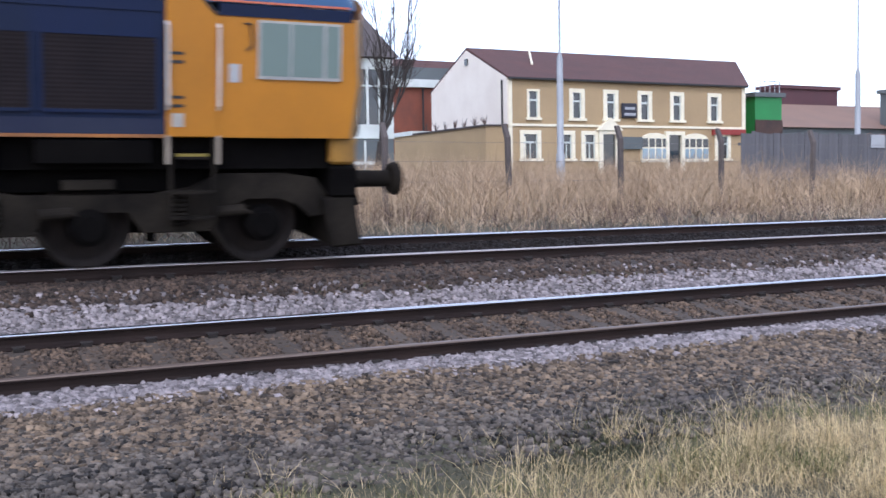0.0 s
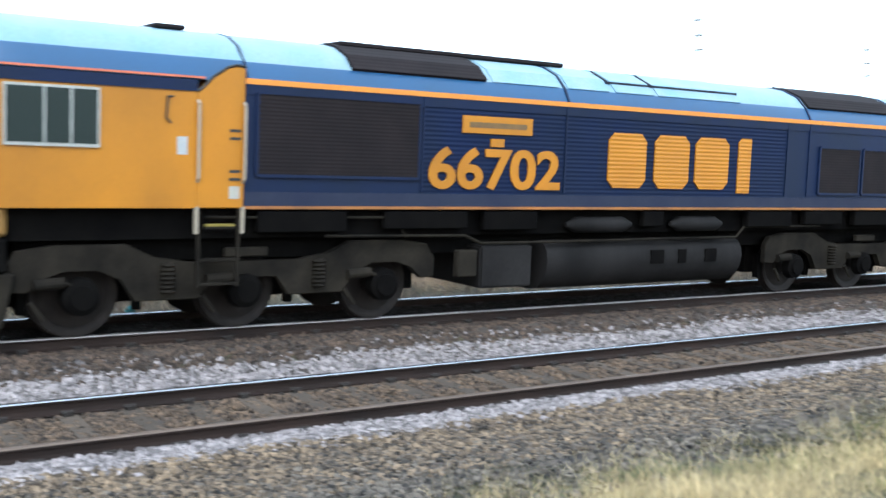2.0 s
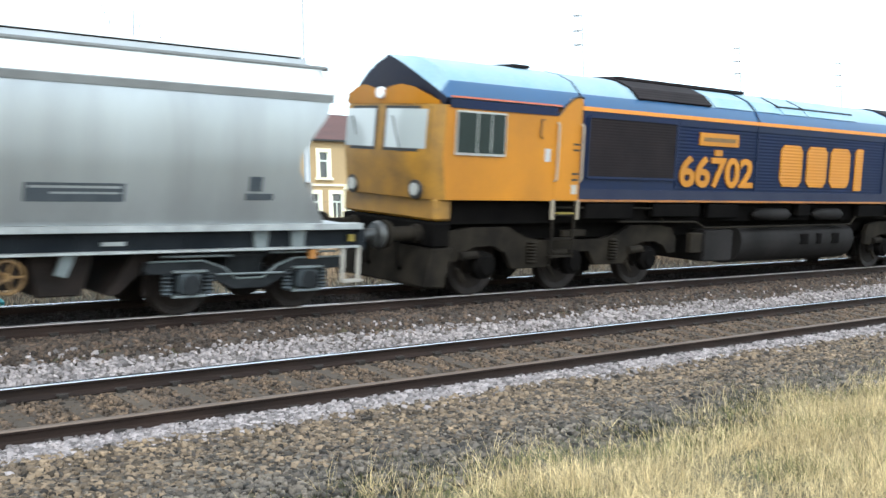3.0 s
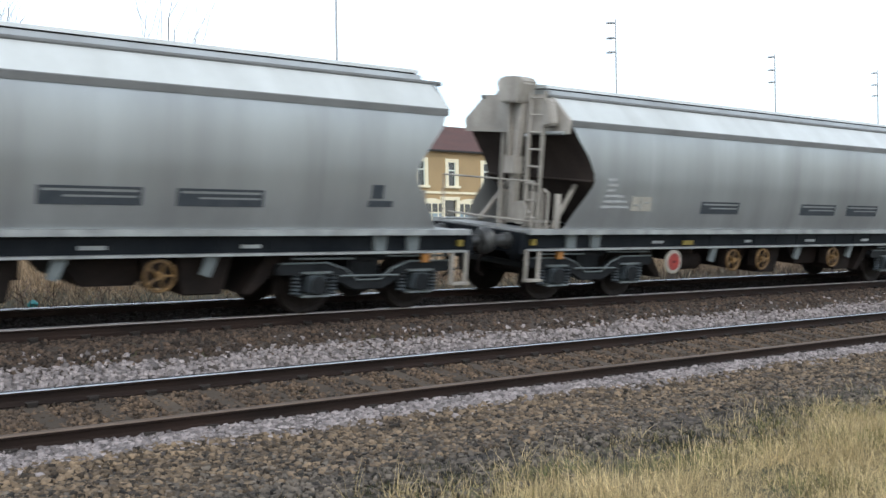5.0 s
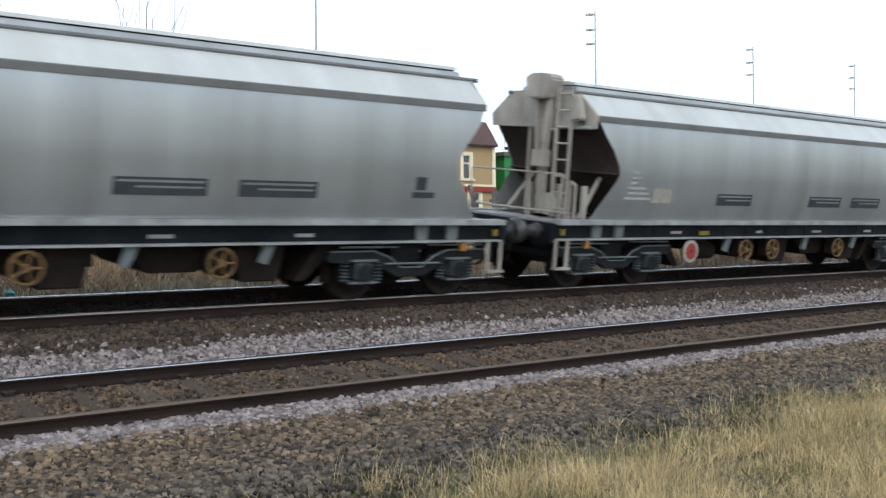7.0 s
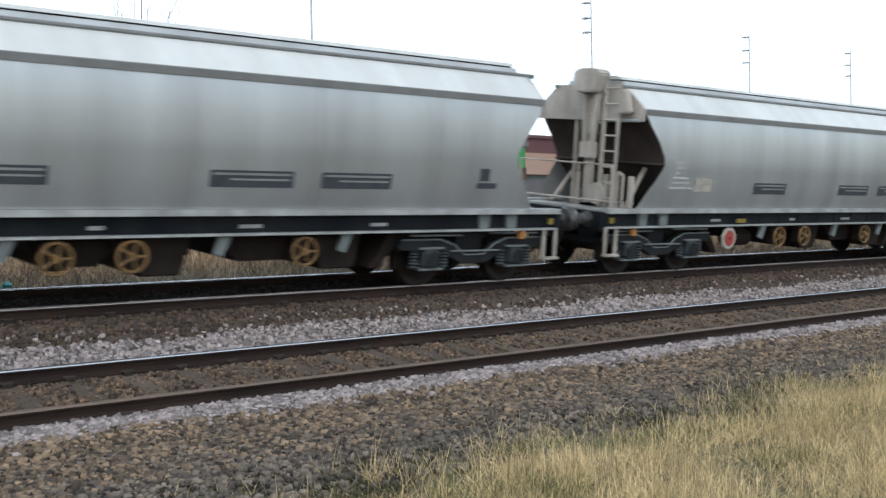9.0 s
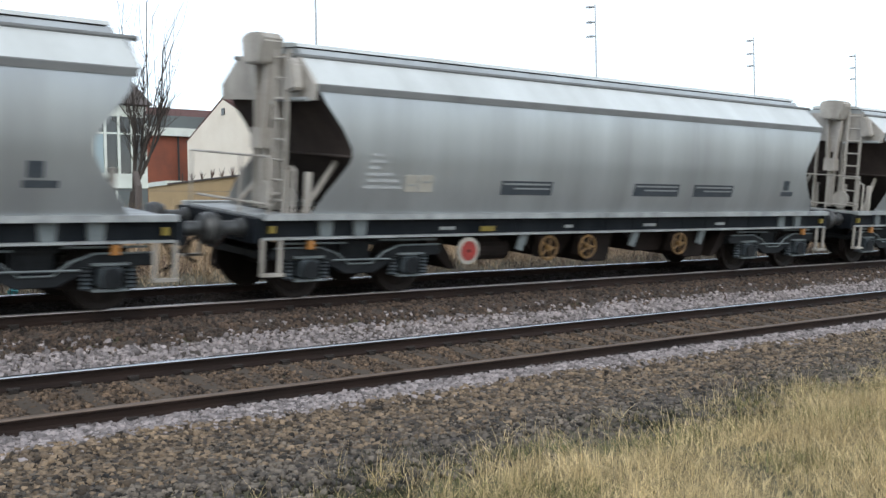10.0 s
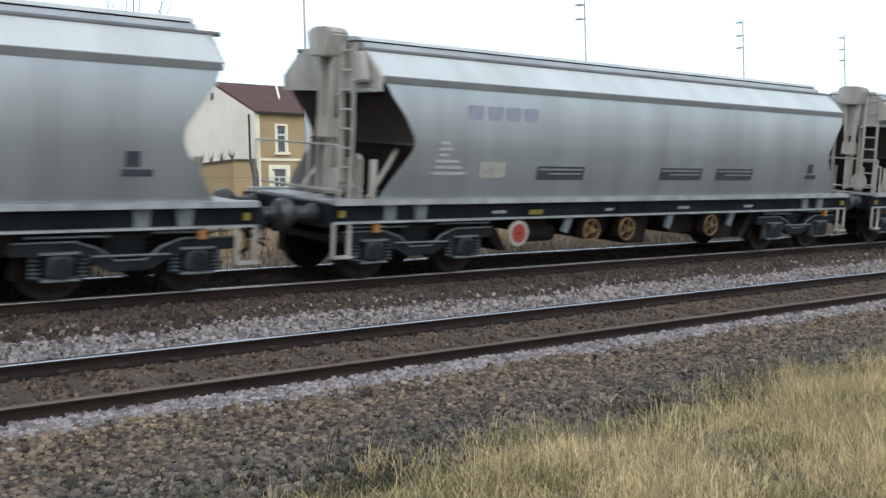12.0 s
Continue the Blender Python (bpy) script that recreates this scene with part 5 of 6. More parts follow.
            ring = [[bm.verts.new((x + (0.2 + 0.022 * math.cos(q)) * math.cos(p), side * 1.2 + 0.022 * math.sin(q), 0.66 + (0.2 + 0.022 * math.cos(q)) * math.sin(p))) for q in (0, 1.05, 2.09, 3.14, 4.19, 5.24)] for p in [k * math.tau / 20 for k in range(20)]]
            for k in range(20):
                for j in range(6):
                    bm.faces.new((ring[k][j], ring[k][(j + 1) % 6], ring[(k + 1) % 20][(j + 1) % 6], ring[(k + 1) % 20][j]))
            for k in range(5):
                a = k * math.tau / 5
                rod(bm, (x, side * 1.2, 0.66), (x + 0.19 * math.cos(a), side * 1.2, 0.66 + 0.19 * math.sin(a)), 0.016, seg=5)
            lathe(bm, [(-0.05, 0.05), (0.05, 0.05)], (x, side * 1.2, 0.66), "y", 10)
            part("hand_wheel", bm, M["ochre"], w, "ochre discharge hand wheel")
            bm = B()
            box(bm, x - 0.16, x + 0.16, side * 1.05 - 0.1, side * 1.05 + 0.1, 0.5, 0.86)
            part("gear_box", bevelled(bm, 0.02), M["wagon_dark"], w)
        for x in (-2.15, 0.7, 2.7):
            bm = B()
            prism(bm, [(x, 0.9), (x + 0.18, 0.9), (x + 0.05, 0.62), (x - 0.08, 0.66)], side * 1.15 - 0.03, side * 1.15 + 0.03, "y")
            part("bracket_arm", bm, M["bracket"], w)
        # stencils
        for x0, x1 in ((-2.83, -1.67), (0.43, 1.71), (2.17, 3.40)):
            bm = B()
            decal(bm, side, x0, x1, 1.57, 1.80)
            panel = part("stencil_panel", bm, M["label_dark"], body, "dark stencil panel with rows of lettering")
            bm = B()
            decal(bm, side, x0 + 0.05, x1 - 0.05, 1.735, 1.765, 0.009)
            part("lettering_bar", bm, M["wagon"], panel)
            bm = B()
            decal(bm, side, x0 + 0.30, x1 - 0.06, 1.665, 1.69, 0.009)
            part("lettering_bar", bm, M["wagon"], panel)
        for x0, x1, z0, z1 in ((5.1, 5.52, 1.60, 1.69), (5.14, 5.34, 1.72, 1.92)):
            bm = B()
            decal(bm, side, x0, x1, z0, z1)
            part("stencil_mark", bm, M["label_dark"], body)
        for k, (x0, x1) in enumerate(((-5.45, -5.22), (-5.45, -5.18), (-5.45, -5.26), (-5.5, -5.02), (-5.5, -4.92), (-5.55, -4.85))):
            bm = B()
            decal(bm, side, x0, x1, 2.12 - 0.095 * k, 2.165 - 0.095 * k)
            part("number_bar", bm, M["label_pale"], body)
        bm = B()
        decal(bm, side, -4.78, -4.25, 1.60, 1.86)
        label_ = part("data_label", bm, M["label_cream"], body, "cream data label")
        bm = B()
        decal(bm, side, -4.55, -4.52, 1.62, 1.84, 0.009)
        decal(bm, side, -4.72, -4.60, 1.69, 1.72, 0.009)
        decal(bm, side, -4.45, -4.33, 1.74, 1.77, 0.009)
        part("label_mark", bm, M["wagon"], label_)
    # discharge hoppers under the floor
    for x in (-1.2, 1.5):
        bm = B()
        prism(bm, [(x - 1.1, 1.27), (x + 1.1, 1.27), (x + 0.35, 0.5), (x - 0.35, 0.5)], -0.85, 0.85, "y")
        part("discharge_hopper", bm, M["wagon_dark"], w, "dark discharge hopper under the floor")
    for x in (-0.05, 2.75):
        bm = B()
        prism(bm, [(x - 0.42, 0.92), (x + 0.42, 0.92), (x + 0.28, 0.36), (x - 0.30, 0.36)], -1.0, 1.0, "y")
        part("outlet_chute", bevelled(bm, 0.02), M["wagon_dark"], w, "dark slide-gate outlet chute")
    for e in (-1, 1):
        bm = B()
        prism(bm, [(e * 4.15, 0.92), (e * 3.75, 0.92), (e * 3.35, 0.34), (e * 3.5, 0.34)], -0.95, 0.95, "y")
        part("slope_plate", bm, M["wagon_dark"], w, "dark sloping plate beside the bogie")
    bm = B()
    box(bm, -7.0, 7.0, -0.25, 0.25, 0.9, 1.2)
    for x in (-2.6, 0.2, 2.9):
        box(bm, x - 0.22, x + 0.2, -0.9, 0.9, 0.62, 0.9)
    rod(bm, (-2.9, -0.8, 0.62), (-2.2, -0.8, 0.62), 0.17, seg=14)
    part("underframe", bm, M["wagon_dark"], w)
    for e in (-1, 1):
        wagon_bogie(w, e * 5.35)
    return w


TRAIN = pose(0, FAR_Y, FAR_Z, CANT_FAR)
loco = locomotive()
loco.matrix_basis = TRAIN
wagon = hopper_wagon()
wagon.matrix_basis = TRAIN
WAGONS = [wagon]
for k in range(7):
    WAGONS.append(copy_thing(wagon, TRAIN))
for w in WAGONS[1:]:
    for b in w.children:
        for o in b.children:
            if o.name.startswith("wheelset"):
                WHEELS.append((o, o.matrix_basis.translation.x, 0.46))
# one wagon still carries the ghost of an old mark
for w in (WAGONS[4],):
    bm = B()
    for x0, x1 in ((-4.72, -4.42), (-4.30, -4.0), (-3.90, -3.6), (-3.5, -3.2)):
        prism(bm, [(x0 + 0.05, 2.52), (x1 - 0.05, 2.52), (x1, 2.58), (x1, 2.74), (x0, 2.74), (x0, 2.58)], -1.402, -1.385, "y")
    part("faded_mark", bm, M["ghost"], w, "faded blue painted-out mark")
    # its stencils were laid out anew
    for body_ in w.children:
        for o in body_.children:
            kind_ = o.name.split(".")[0]
            if kind_ in ("stencil_panel", "data_label", "number_bar"):
                o.matrix_basis = Matrix.Translation(({"stencil_panel": -0.3, "data_label": 0.38, "number_bar": 0.15}[kind_], 0, 0)) @ o.matrix_basis


# ---- beyond the railway ----
def cranked_fence():
    f = thing("wire_fence", "wire fence on cranked weathered concrete posts in dead grass", "fence")
    bm = B()
    prism(bm, [(-0.06, -0.3), (0.06, -0.3), (0.05, 1.62), (0.20, 1.98), (0.12, 2.0), (-0.05, 1.68)], -0.055, 0.055, "y")
    bevelled(bm, 0.008)
    post = mesh_of(bm, M["post"], "post")
    rng = random.Random(4)
    for k in range(20):
        x = 2.9 + 3.1 * k
        ob = new("post", post)
        ob.parent, ob.matrix_basis = f, pose(x, 21, float(land(x, 21.0)), rng.uniform(-2, 2), rng.uniform(-2, 2), 90 + rng.uniform(-4, 4))
    for z in (0.25, 0.7, 1.15, 1.58):
        bm = B()
        rod(bm, (2.9, 21, 0.32 + z), (61.8, 21, 0.32 + z), 0.004, seg=5)
        part("wire", bm, M["wire"], f)
    return f


cranked_fence()


def lamp_column(x, y, rise=0.0):
    z0 = float(land(x, y))
    p = thing("lighting_column", "tall galvanised stepped lighting column with stacked floodlights", "lighting column", pose(x, y, 0), "lighting columns")
    bm = B()
    lathe(bm, [(z0 - 0.2, 0.17), (z0 + 1.2, 0.16), (z0 + 1.25, 0.13), (5.6, 0.115), (5.9, 0.045), (11.4 + rise, 0.028), (11.42 + rise, 0.015)], (0, 0, 0), "z", 12)
    part("column", bm, M["galv"], p, "", True)
    for z in (9.85 + rise, 10.5 + rise, 11.2 + rise):
        bm = B()
        rod(bm, (0, 0, z + 0.05), (-0.22, -0.05, z), 0.025, seg=6)
        arm = part("lamp_arm", bm, M["galv"], p)
        bm = B()
        prism(bm, [(-0.60, z - 0.06), (-0.2, z - 0.02), (-0.2, z + 0.06), (-0.55, z + 0.03)], -0.14, 0.08, "y")
        part("floodlight", bevelled(bm, 0.015), M["galv"], arm, "grey flat floodlight")
    return p


for x, rise in ((21.6, 2.6), (36.9, 0.0), (49.4, -0.3), (59.8, -0.2)):
    lamp_column(x, 33.4, rise)


def sash(parent, x, z0, z1, w, y, surround=0.16, bars=1, mat="cream"):
    """A window let into a wall that faces -y: surround, sill, frame, panes."""
    bm = B()
    box(bm, x - w / 2 - surround, x - w / 2, y - 0.06, y + 0.1, z0 - 0.02, z1 + surround)
    box(bm, x + w / 2, x + w / 2 + surround, y - 0.06, y + 0.1, z0 - 0.02, z1 + surround)
    box(bm, x - w / 2, x + w / 2, y - 0.06, y + 0.1, z1, z1 + surround)
    win = part("window", bm, M[mat], parent, "sash window in a cream painted surround")
    bm = B()
    box(bm, x - w / 2 - surround - 0.08, x + w / 2 + surround + 0.08, y - 0.16, y + 0.05, z0 - 0.17, z0 - 0.021)
    part("sill", bm, M[mat], win)
    bm = B()
    for u in (x - w / 2 + 0.03, x + w / 2 - 0.03):
        box(bm, u - 0.03, u + 0.03, y + 0.0, y + 0.07, z0, z1)
    zm = z0 + (z1 - z0) * 0.66
    box(bm, x - w / 2 + 0.06, x + w / 2 - 0.06, y, y + 0.07, zm - 0.05, zm + 0.05)
    for k in range(1, bars):
        u = x - w / 2 + w * k / bars
        box(bm, u - 0.025, u + 0.025, y, y + 0.07, z0, zm - 0.05)
    part("frame", bm, M["white_paint"], win)
    bm = B()
    box(bm, x - w / 2, x + w / 2, y + 0.075, y + 0.09, z0, z1)
    part("pane", bm, M["glass_dark"], win)
    bm = B()
    box(bm, x - w / 2, x - w / 2 + w * 0.22, y + 0.072, y + 0.0745, z0, z1 - 0.1)
    part("curtain", bm, M["cream"], win)
    return win


def pierced(bm, x0, x1, z0, z1, y0, y1, holes):
    """A wall facing -y, made up round its openings (x0, x1, z0, z1)."""
    xs = sorted({x0, x1, *[v for h in holes for v in h[:2]]})
    zs = sorted({z0, z1, *[v for h in holes for v in h[2:]]})
    made = {}

    def at(i, k, y):
        if (i, k, y) not in made:
            made[i, k, y] = bm.verts.new((xs[i], y, zs[k]))
        return made[i, k, y]

    def solid(i, k):
        if not (0 <= i < len(xs) - 1 and 0 <= k < len(zs) - 1):
            return False
        u, v = (xs[i] + xs[i + 1]) / 2, (zs[k] + zs[k + 1]) / 2
        return not any(h[0] < u < h[1] and h[2] < v < h[3] for h in holes)

    for i in range(len(xs) - 1):
        for k in range(len(zs) - 1):
            if not solid(i, k):
                continue
            for y in (y0, y1):
                bm.faces.new((at(i, k, y), at(i + 1, k, y), at(i + 1, k + 1, y), at(i, k + 1, y)))
            for di, dk, p, q in ((-1, 0, (i, k), (i, k + 1)), (1, 0, (i + 1, k), (i + 1, k + 1)), (0, -1, (i, k), (i + 1, k)), (0, 1, (i, k + 1), (i + 1, k + 1))):
                if not solid(i + di, k + dk):
                    bm.faces.new((at(*p, y0), at(*q, y0), at(*q, y1), at(*p, y1)))
    return bm


def pitched(name, parent, x0, x1, y0, y1, eave, ridge, mat, over=0.25, hip=0.0):
    bm = B()
    ym = (y0 + y1) / 2
    a = [bm.verts.new(p) for p in ((x0 - over * 0.3, y0 - over, eave - 0.05), (x1 + over * 0.5, y0 - over, eave - 0.05), (x1 + over * 0.5, y1 + over, eave - 0.05), (x0 - over * 0.3, y1 + over, eave - 0.05), (x0 - over * 0.3, ym, ridge), (x1 - hip, ym, ridge))]
    for f in ((0, 1, 5, 4), (2, 3, 4, 5), (1, 2, 5), (0, 4, 3), (0, 3, 2, 1)):
        bm.faces.new([a[i] for i in f])
    return part(name, bm, mat, parent)


def public_house():
    p = thing("public_house", "two-storey tan rendered public house with cream window surrounds", "public house")
    g = 1.5
    bm = B()
    holes = [(x - 0.31, x + 0.31, 5.05, 6.55) for x in (32.66, 35.7, 38.15, 40.7, 43.2, 46.2)]
    holes += [(x - w / 2, x + w / 2, 2.65, 4.05) for x, w in ((32.45, 0.95), (34.95, 0.7), (36.6, 0.75), (46.9, 0.9))]
    pierced(bm, 31.0, 48.75, g - 0.4, 7.30, 53.4, 53.7, holes)
    wall = part("wall", bm, M["render"], p, "tan rendered front wall")
    bm = B()
    prism(bm, [(31.0, 53.701), (48.75, 53.701), (55.0, 63.3), (31.0, 63.3)], g - 0.4, 7.30, "z")
    part("rear_wall", bm, M["render"], p)
    bm = B()
    prism(bm, [(53.42, 4.62), (63.3, 4.62), (63.3, 7.3), (58.35, 9.45), (53.42, 7.3)], 30.90, 31.0, "x")
    part("gable", bm, M["white_wall"], p, "cream-white rendered gable end")
    pitched("roof", p, 31.0, 48.75, 53.4, 63.3, 7.33, 9.62, M["tile_red"], 0.3, -3.7)
    bm = B()
    rod(bm, (35.4, 58.3, 9.64), (33.9, 55.5, 8.42), 0.07, seg=6)
    part("roof_verge", bm, M["cream"], p, "pale repaired roof joint")
    bm = B()
    box(bm, 31.0, 48.75, 53.33, 53.4, 4.52, 4.66)
    part("string_course", bm, M["cream"], wall)
    bm = B()
    box(bm, 30.98, 31.22, 53.34, 53.40, 2.0, 7.25)
    part("corner_quoin", bm, M["cream"], wall)
    bm = B()
    box(bm, 48.5, 48.78, 53.34, 53.40, 2.0, 7.25)
    part("corner_quoin", bm, M["cream"], wall)
    bm = B()
    rod(bm, (30.86, 53.9, 2.0), (30.86, 53.9, 7.2), 0.06, seg=8)
    part("downpipe", bm, M["rubber"], wall, "black downpipe")
    bm = B()
    box(bm, 30.9, 48.8, 53.1, 53.22, 7.2, 7.32)
    part("gutter", bm, M["rubber"], wall)
    for k, x in enumerate((32.66, 35.7, 38.15, 40.7, 43.2, 46.2)):
        sash(p, x, 5.05, 6.55, 0.62, 53.4, 0.12 if k == 0 else 0.24, 1)
    for x, w, b in ((32.45, 0.95, 2), (34.95, 0.7, 2), (36.6, 0.75, 2)):
        sash(p, x, 2.65, 4.05, w, 53.4, 0.24, b)
    for x in (41.4, 44.6):
        # shallow arched bay window
        bm = B()
        n = 12
        top = [(x + 1.05 * math.cos(math.pi * k / n), 3.72 + 0.5 * math.sin(math.pi * k / n)) for k in range(n + 1)]
        prism(bm, [(x - 1.05, 2.4)] + [(x + 1.05, 2.4)] + top[1:-1], 53.25, 53.41, "y")
        bay = part("arched_window", bm, M["cream"], p, "arched cream multi-pane window")
        for k in range(4):
            for r in range(2):
                u = x - 0.78 + 0.52 * k
                bm = B()
                box(bm, u - 0.2, u + 0.2, 53.22, 53.27, 2.62 + 0.72 * r, 3.25 + 0.62 * r)
                part("pane", bm, M["glass_dark"] if r else M["sky_pane"], bay)
    for x in (37.95, 42.95):
        bm = B()
        box(bm, x - 0.75, x - 0.48, 53.2, 53.4, 1.4, 4.1)
        box(bm, x + 0.48, x + 0.75, 53.2, 53.4, 1.4, 4.1)
        box(bm, x - 0.75, x + 0.75, 53.2, 53.4, 4.1, 4.32)
        if x < 40:
            prism(bm, [(x - 0.95, 4.33), (x + 0.95, 4.33), (x, 5.1)], 53.1, 53.4, "y")
        door = part("doorway", bm, M["cream"], p, "cream door case")
        bm = B()
        box(bm, x - 0.48, x + 0.48, 53.36, 53.39, 1.4, 4.1)
        part("door_leaf", bm, M["glass_dark"], door, "dark door")
    bm = B()
    box(bm, 38.9, 40.4, 53.2, 53.39, 3.2, 3.95)
    part("shutter", bm, M["grey_clad"], p, "dark grey shuttered opening")
    bm = B()
    box(bm, 38.85, 40.0, 53.18, 53.32, 5.1, 6.0)
    sign = part("sign_board", bevelled(bm, 0.05), M["sign_dark"], p, "dark sign board with pale lettering")
    for z, w in ((5.68, 0.36), (5.32, 0.42)):
        bm = B()
        box(bm, 39.43 - w, 39.43 + w, 53.15, 53.19, z - 0.08, z + 0.08)
        part("lettering_bar", bm, M["label_pale"], sign)
    bm = B()
    box(bm, 46.0, 48.7, 53.2, 53.39, 4.15, 4.5)
    part("fascia", bm, M["maroon_red"], p, "red shop fascia")
    sash(p, 46.9, 2.65, 4.05, 0.9, 53.4, 0.2, 2)
    # low lean-to along the gable
    bm = B()
    box(bm, 29.6, 30.88, 53.6, 66.5, g - 0.4, 4.5)
    lean = part("lean_to", bm, M["render"], p, "tan rendered lean-to")
    bm = B()
    box(bm, 29.5, 30.89, 53.5, 63.4, 4.5, 4.6)
    part("coping", bm, M["slate"], lean)
    bm = B()
    box(bm, 29.5, 30.89, 63.45, 66.6, 4.5, 4.78)
    part("coping", bm, M["white_paint"], lean, "white coping")
    rng = random.Random(3)
    for k in range(7):
        y = 54.2 + 1.3 * k
        bm = B()
        for j in range(9):
            rod(bm, (29.9, y, 4.6), (29.9 + rng.uniform(-0.2, 0.2), y + rng.uniform(-0.35, 0.35), 4.6 + rng.uniform(0.25, 0.6)), 0.03, 0.008, seg=4)
        part("pot_plant", bm, M["bramble"], lean)
    bm = B()
    box(bm, 30.82, 30.9, 58.1, 58.45, 8.5, 8.9)
    part("gable_vent", bm, M["glass_dark"], p)


M["sky_pane"] = glass("pane_reflecting_sky", (0.25, 0.34, 0.38))
M["maroon_red"] = material("red_fascia_paint", (0.30, 0.04, 0.03), 0.6)
public_house()


def brick_annexe():
    p = thing("brick_annexe", "red brick rear annexe with a white fascia and tiled roof", "building")
    bm = B()
    box(bm, 29.7, 34.2, 67.0, 74, 1.5, 8.25)
    wall = part("wall", bm, M["brick"], p, "red brick wall")
    bm = B()
    box(bm, 29.5, 34.3, 66.7, 66.99, 8.0, 8.55)
    part("fascia", bm, M["white_paint"], p, "white fascia board")
    bm = B()
    box(bm, 29.6, 34.3, 67.0, 74, 8.56, 9.4)
    part("parapet", bm, M["grey_clad"], p)
    pitched("roof", p, 33.6, 44, 75.2, 84, 9.4, 11.6, M["tile_red"])
    bm = B()
    box(bm, 33.7, 44, 75.3, 84, 1.5, 9.35)
    part("rear_block", bm, M["brick_dark"], p)
    bm = B()
    rod(bm, (32.0, 66.9, 3.0), (32.0, 66.9, 8.0), 0.07, seg=8)
    part("downpipe", bm, M["rubber"], wall)


brick_annexe()


def terrace():
    y = 45.8
    t = thing("terraced_house", "terrace of brick houses with white bay windows under dark slate roofs", "house")
    bm = B()
    box(bm, -8.0, 20.4, y + 0.5, y + 9, 0.9, 7.0)
    wall = part("wall", bm, M["brick_dark"], t, "sooty red brick wall")
    pitched("roof", t, -8.0, 20.4, y, y + 9.5, 7.1, 9.95, M["slate"], 0.35, -0.3)
    for k in range(8):
        x1 = 20.35 - 3.1 * k
        x0 = x1 - 2.62
        # brick pier with pale stone blocks
        bm = B()
        box(bm, x0 - 0.48, x0, y - 0.1, y + 0.52, 0.9, 6.95)
        pier = part("pier", bm, M["brick_dark"], t, "brick pier with pale stone bands")
        for z in (3.1, 3.7, 4.3, 4.9, 5.5, 6.1):
            bm = B()
            box(bm, x0 - 0.485, x0 + 0.005, y - 0.11, y + 0.1, z, z + 0.28)
            part("stone_block", bm, M["wagon_end"], pier)
        # upper bay
        for z0, z1, lab in ((3.3, 3.95, "white panelled bay apron"), (6.5, 7.0, "white bay cornice")):
            bm = B()
            box(bm, x0 + 0.004, x1 - 0.004, y - 0.06, y + 0.5, z0, z1)
            part("bay_panel", bm, M["white_paint"], t, lab)
        for j in range(5):
            u = x0 + 0.06 + (x1 - x0 - 0.12) * j / 4
            bm = B()
            box(bm, u - 0.06, u + 0.06, y - 0.05, y + 0.1, 3.95, 6.5)
            part("mullion", bm, M["white_paint"], t)
        for j in range(4):
            u0, u1 = x0 + 0.06 + (x1 - x0 - 0.12) * j / 4 + 0.06, x0 + 0.06 + (x1 - x0 - 0.12) * (j + 1) / 4 - 0.06
            bm = B()
            box(bm, u0, u1, y + 0.02, y + 0.05, 3.97, 5.7)
            part("pane", bm, M["glass_dark"] if (3 * k + j) % 11 else M["sky_pane"], t)
            bm = B()
            box(bm, u0, u1, y + 0.02, y + 0.05, 5.78, 6.49)
            part("pane", bm, M["glass_dark"], t)
            bm = B()
            box(bm, u0, u1, y - 0.02, y + 0.06, 5.701, 5.779)
            part("transom", bm, M["white_paint"], t)
        # ground floor
        bm = B()
        box(bm, x0 + 0.004, x1 - 0.004, y - 0.02, y + 0.5, 1.0, 3.29)
        shop = part("ground_front", bm, M["grey_clad"], t, "dark ground-floor front")
        for j in range(3):
            u = x0 + 0.3 + 0.85 * j
            bm = B()
            box(bm, u - 0.05, u + 0.05, y - 0.06, y - 0.021, 1.0, 3.2)
            part("post", bm, M["white_paint"], shop)
        bm = B()
        box(bm, x0 + 0.35, x1 - 0.4, y - 0.05, y - 0.021, 2.1, 2.25)
        part("rail", bm, M["white_paint"], shop)
    # brick gable dormer and its chimney
    for x in (16.6, 4.2):
        bm = B()
        prism(bm, [(x - 1.5, 7.01), (x + 1.5, 7.01), (x + 1.5, 7.9), (x + 0.5, 9.2), (x - 0.5, 9.2), (x - 1.5, 7.9)], y + 0.2, y + 3.5, "y")
        dorm = part("gable_dormer", bm, M["brick_dark"], t, "brick gable dormer")
        bm = B()
        box(bm, x - 0.22, x + 0.22, y + 0.12, y + 0.199, 7.7, 8.6)
        part("attic_window", bm, M["sky_pane"], dorm)
        bm = B()
        box(bm, x - 0.5, x + 0.5, y + 1.4, y + 2.5, 9.2, 10.4)
        box(bm, x - 0.6, x + 0.6, y + 1.3, y + 2.6, 10.401, 10.6)
        chim = part("chimney", bm, M["brick_dark"], t, "sooty brick chimney stack")
        for d in (-0.25, 0.25):
            bm = B()
            lathe(bm, [(10.6, 0.13), (11.0, 0.11)], (x + d, y + 1.95, 0), "z", 10)
            part("chimney_pot", bm, M["brick_dark"], chim)


terrace()


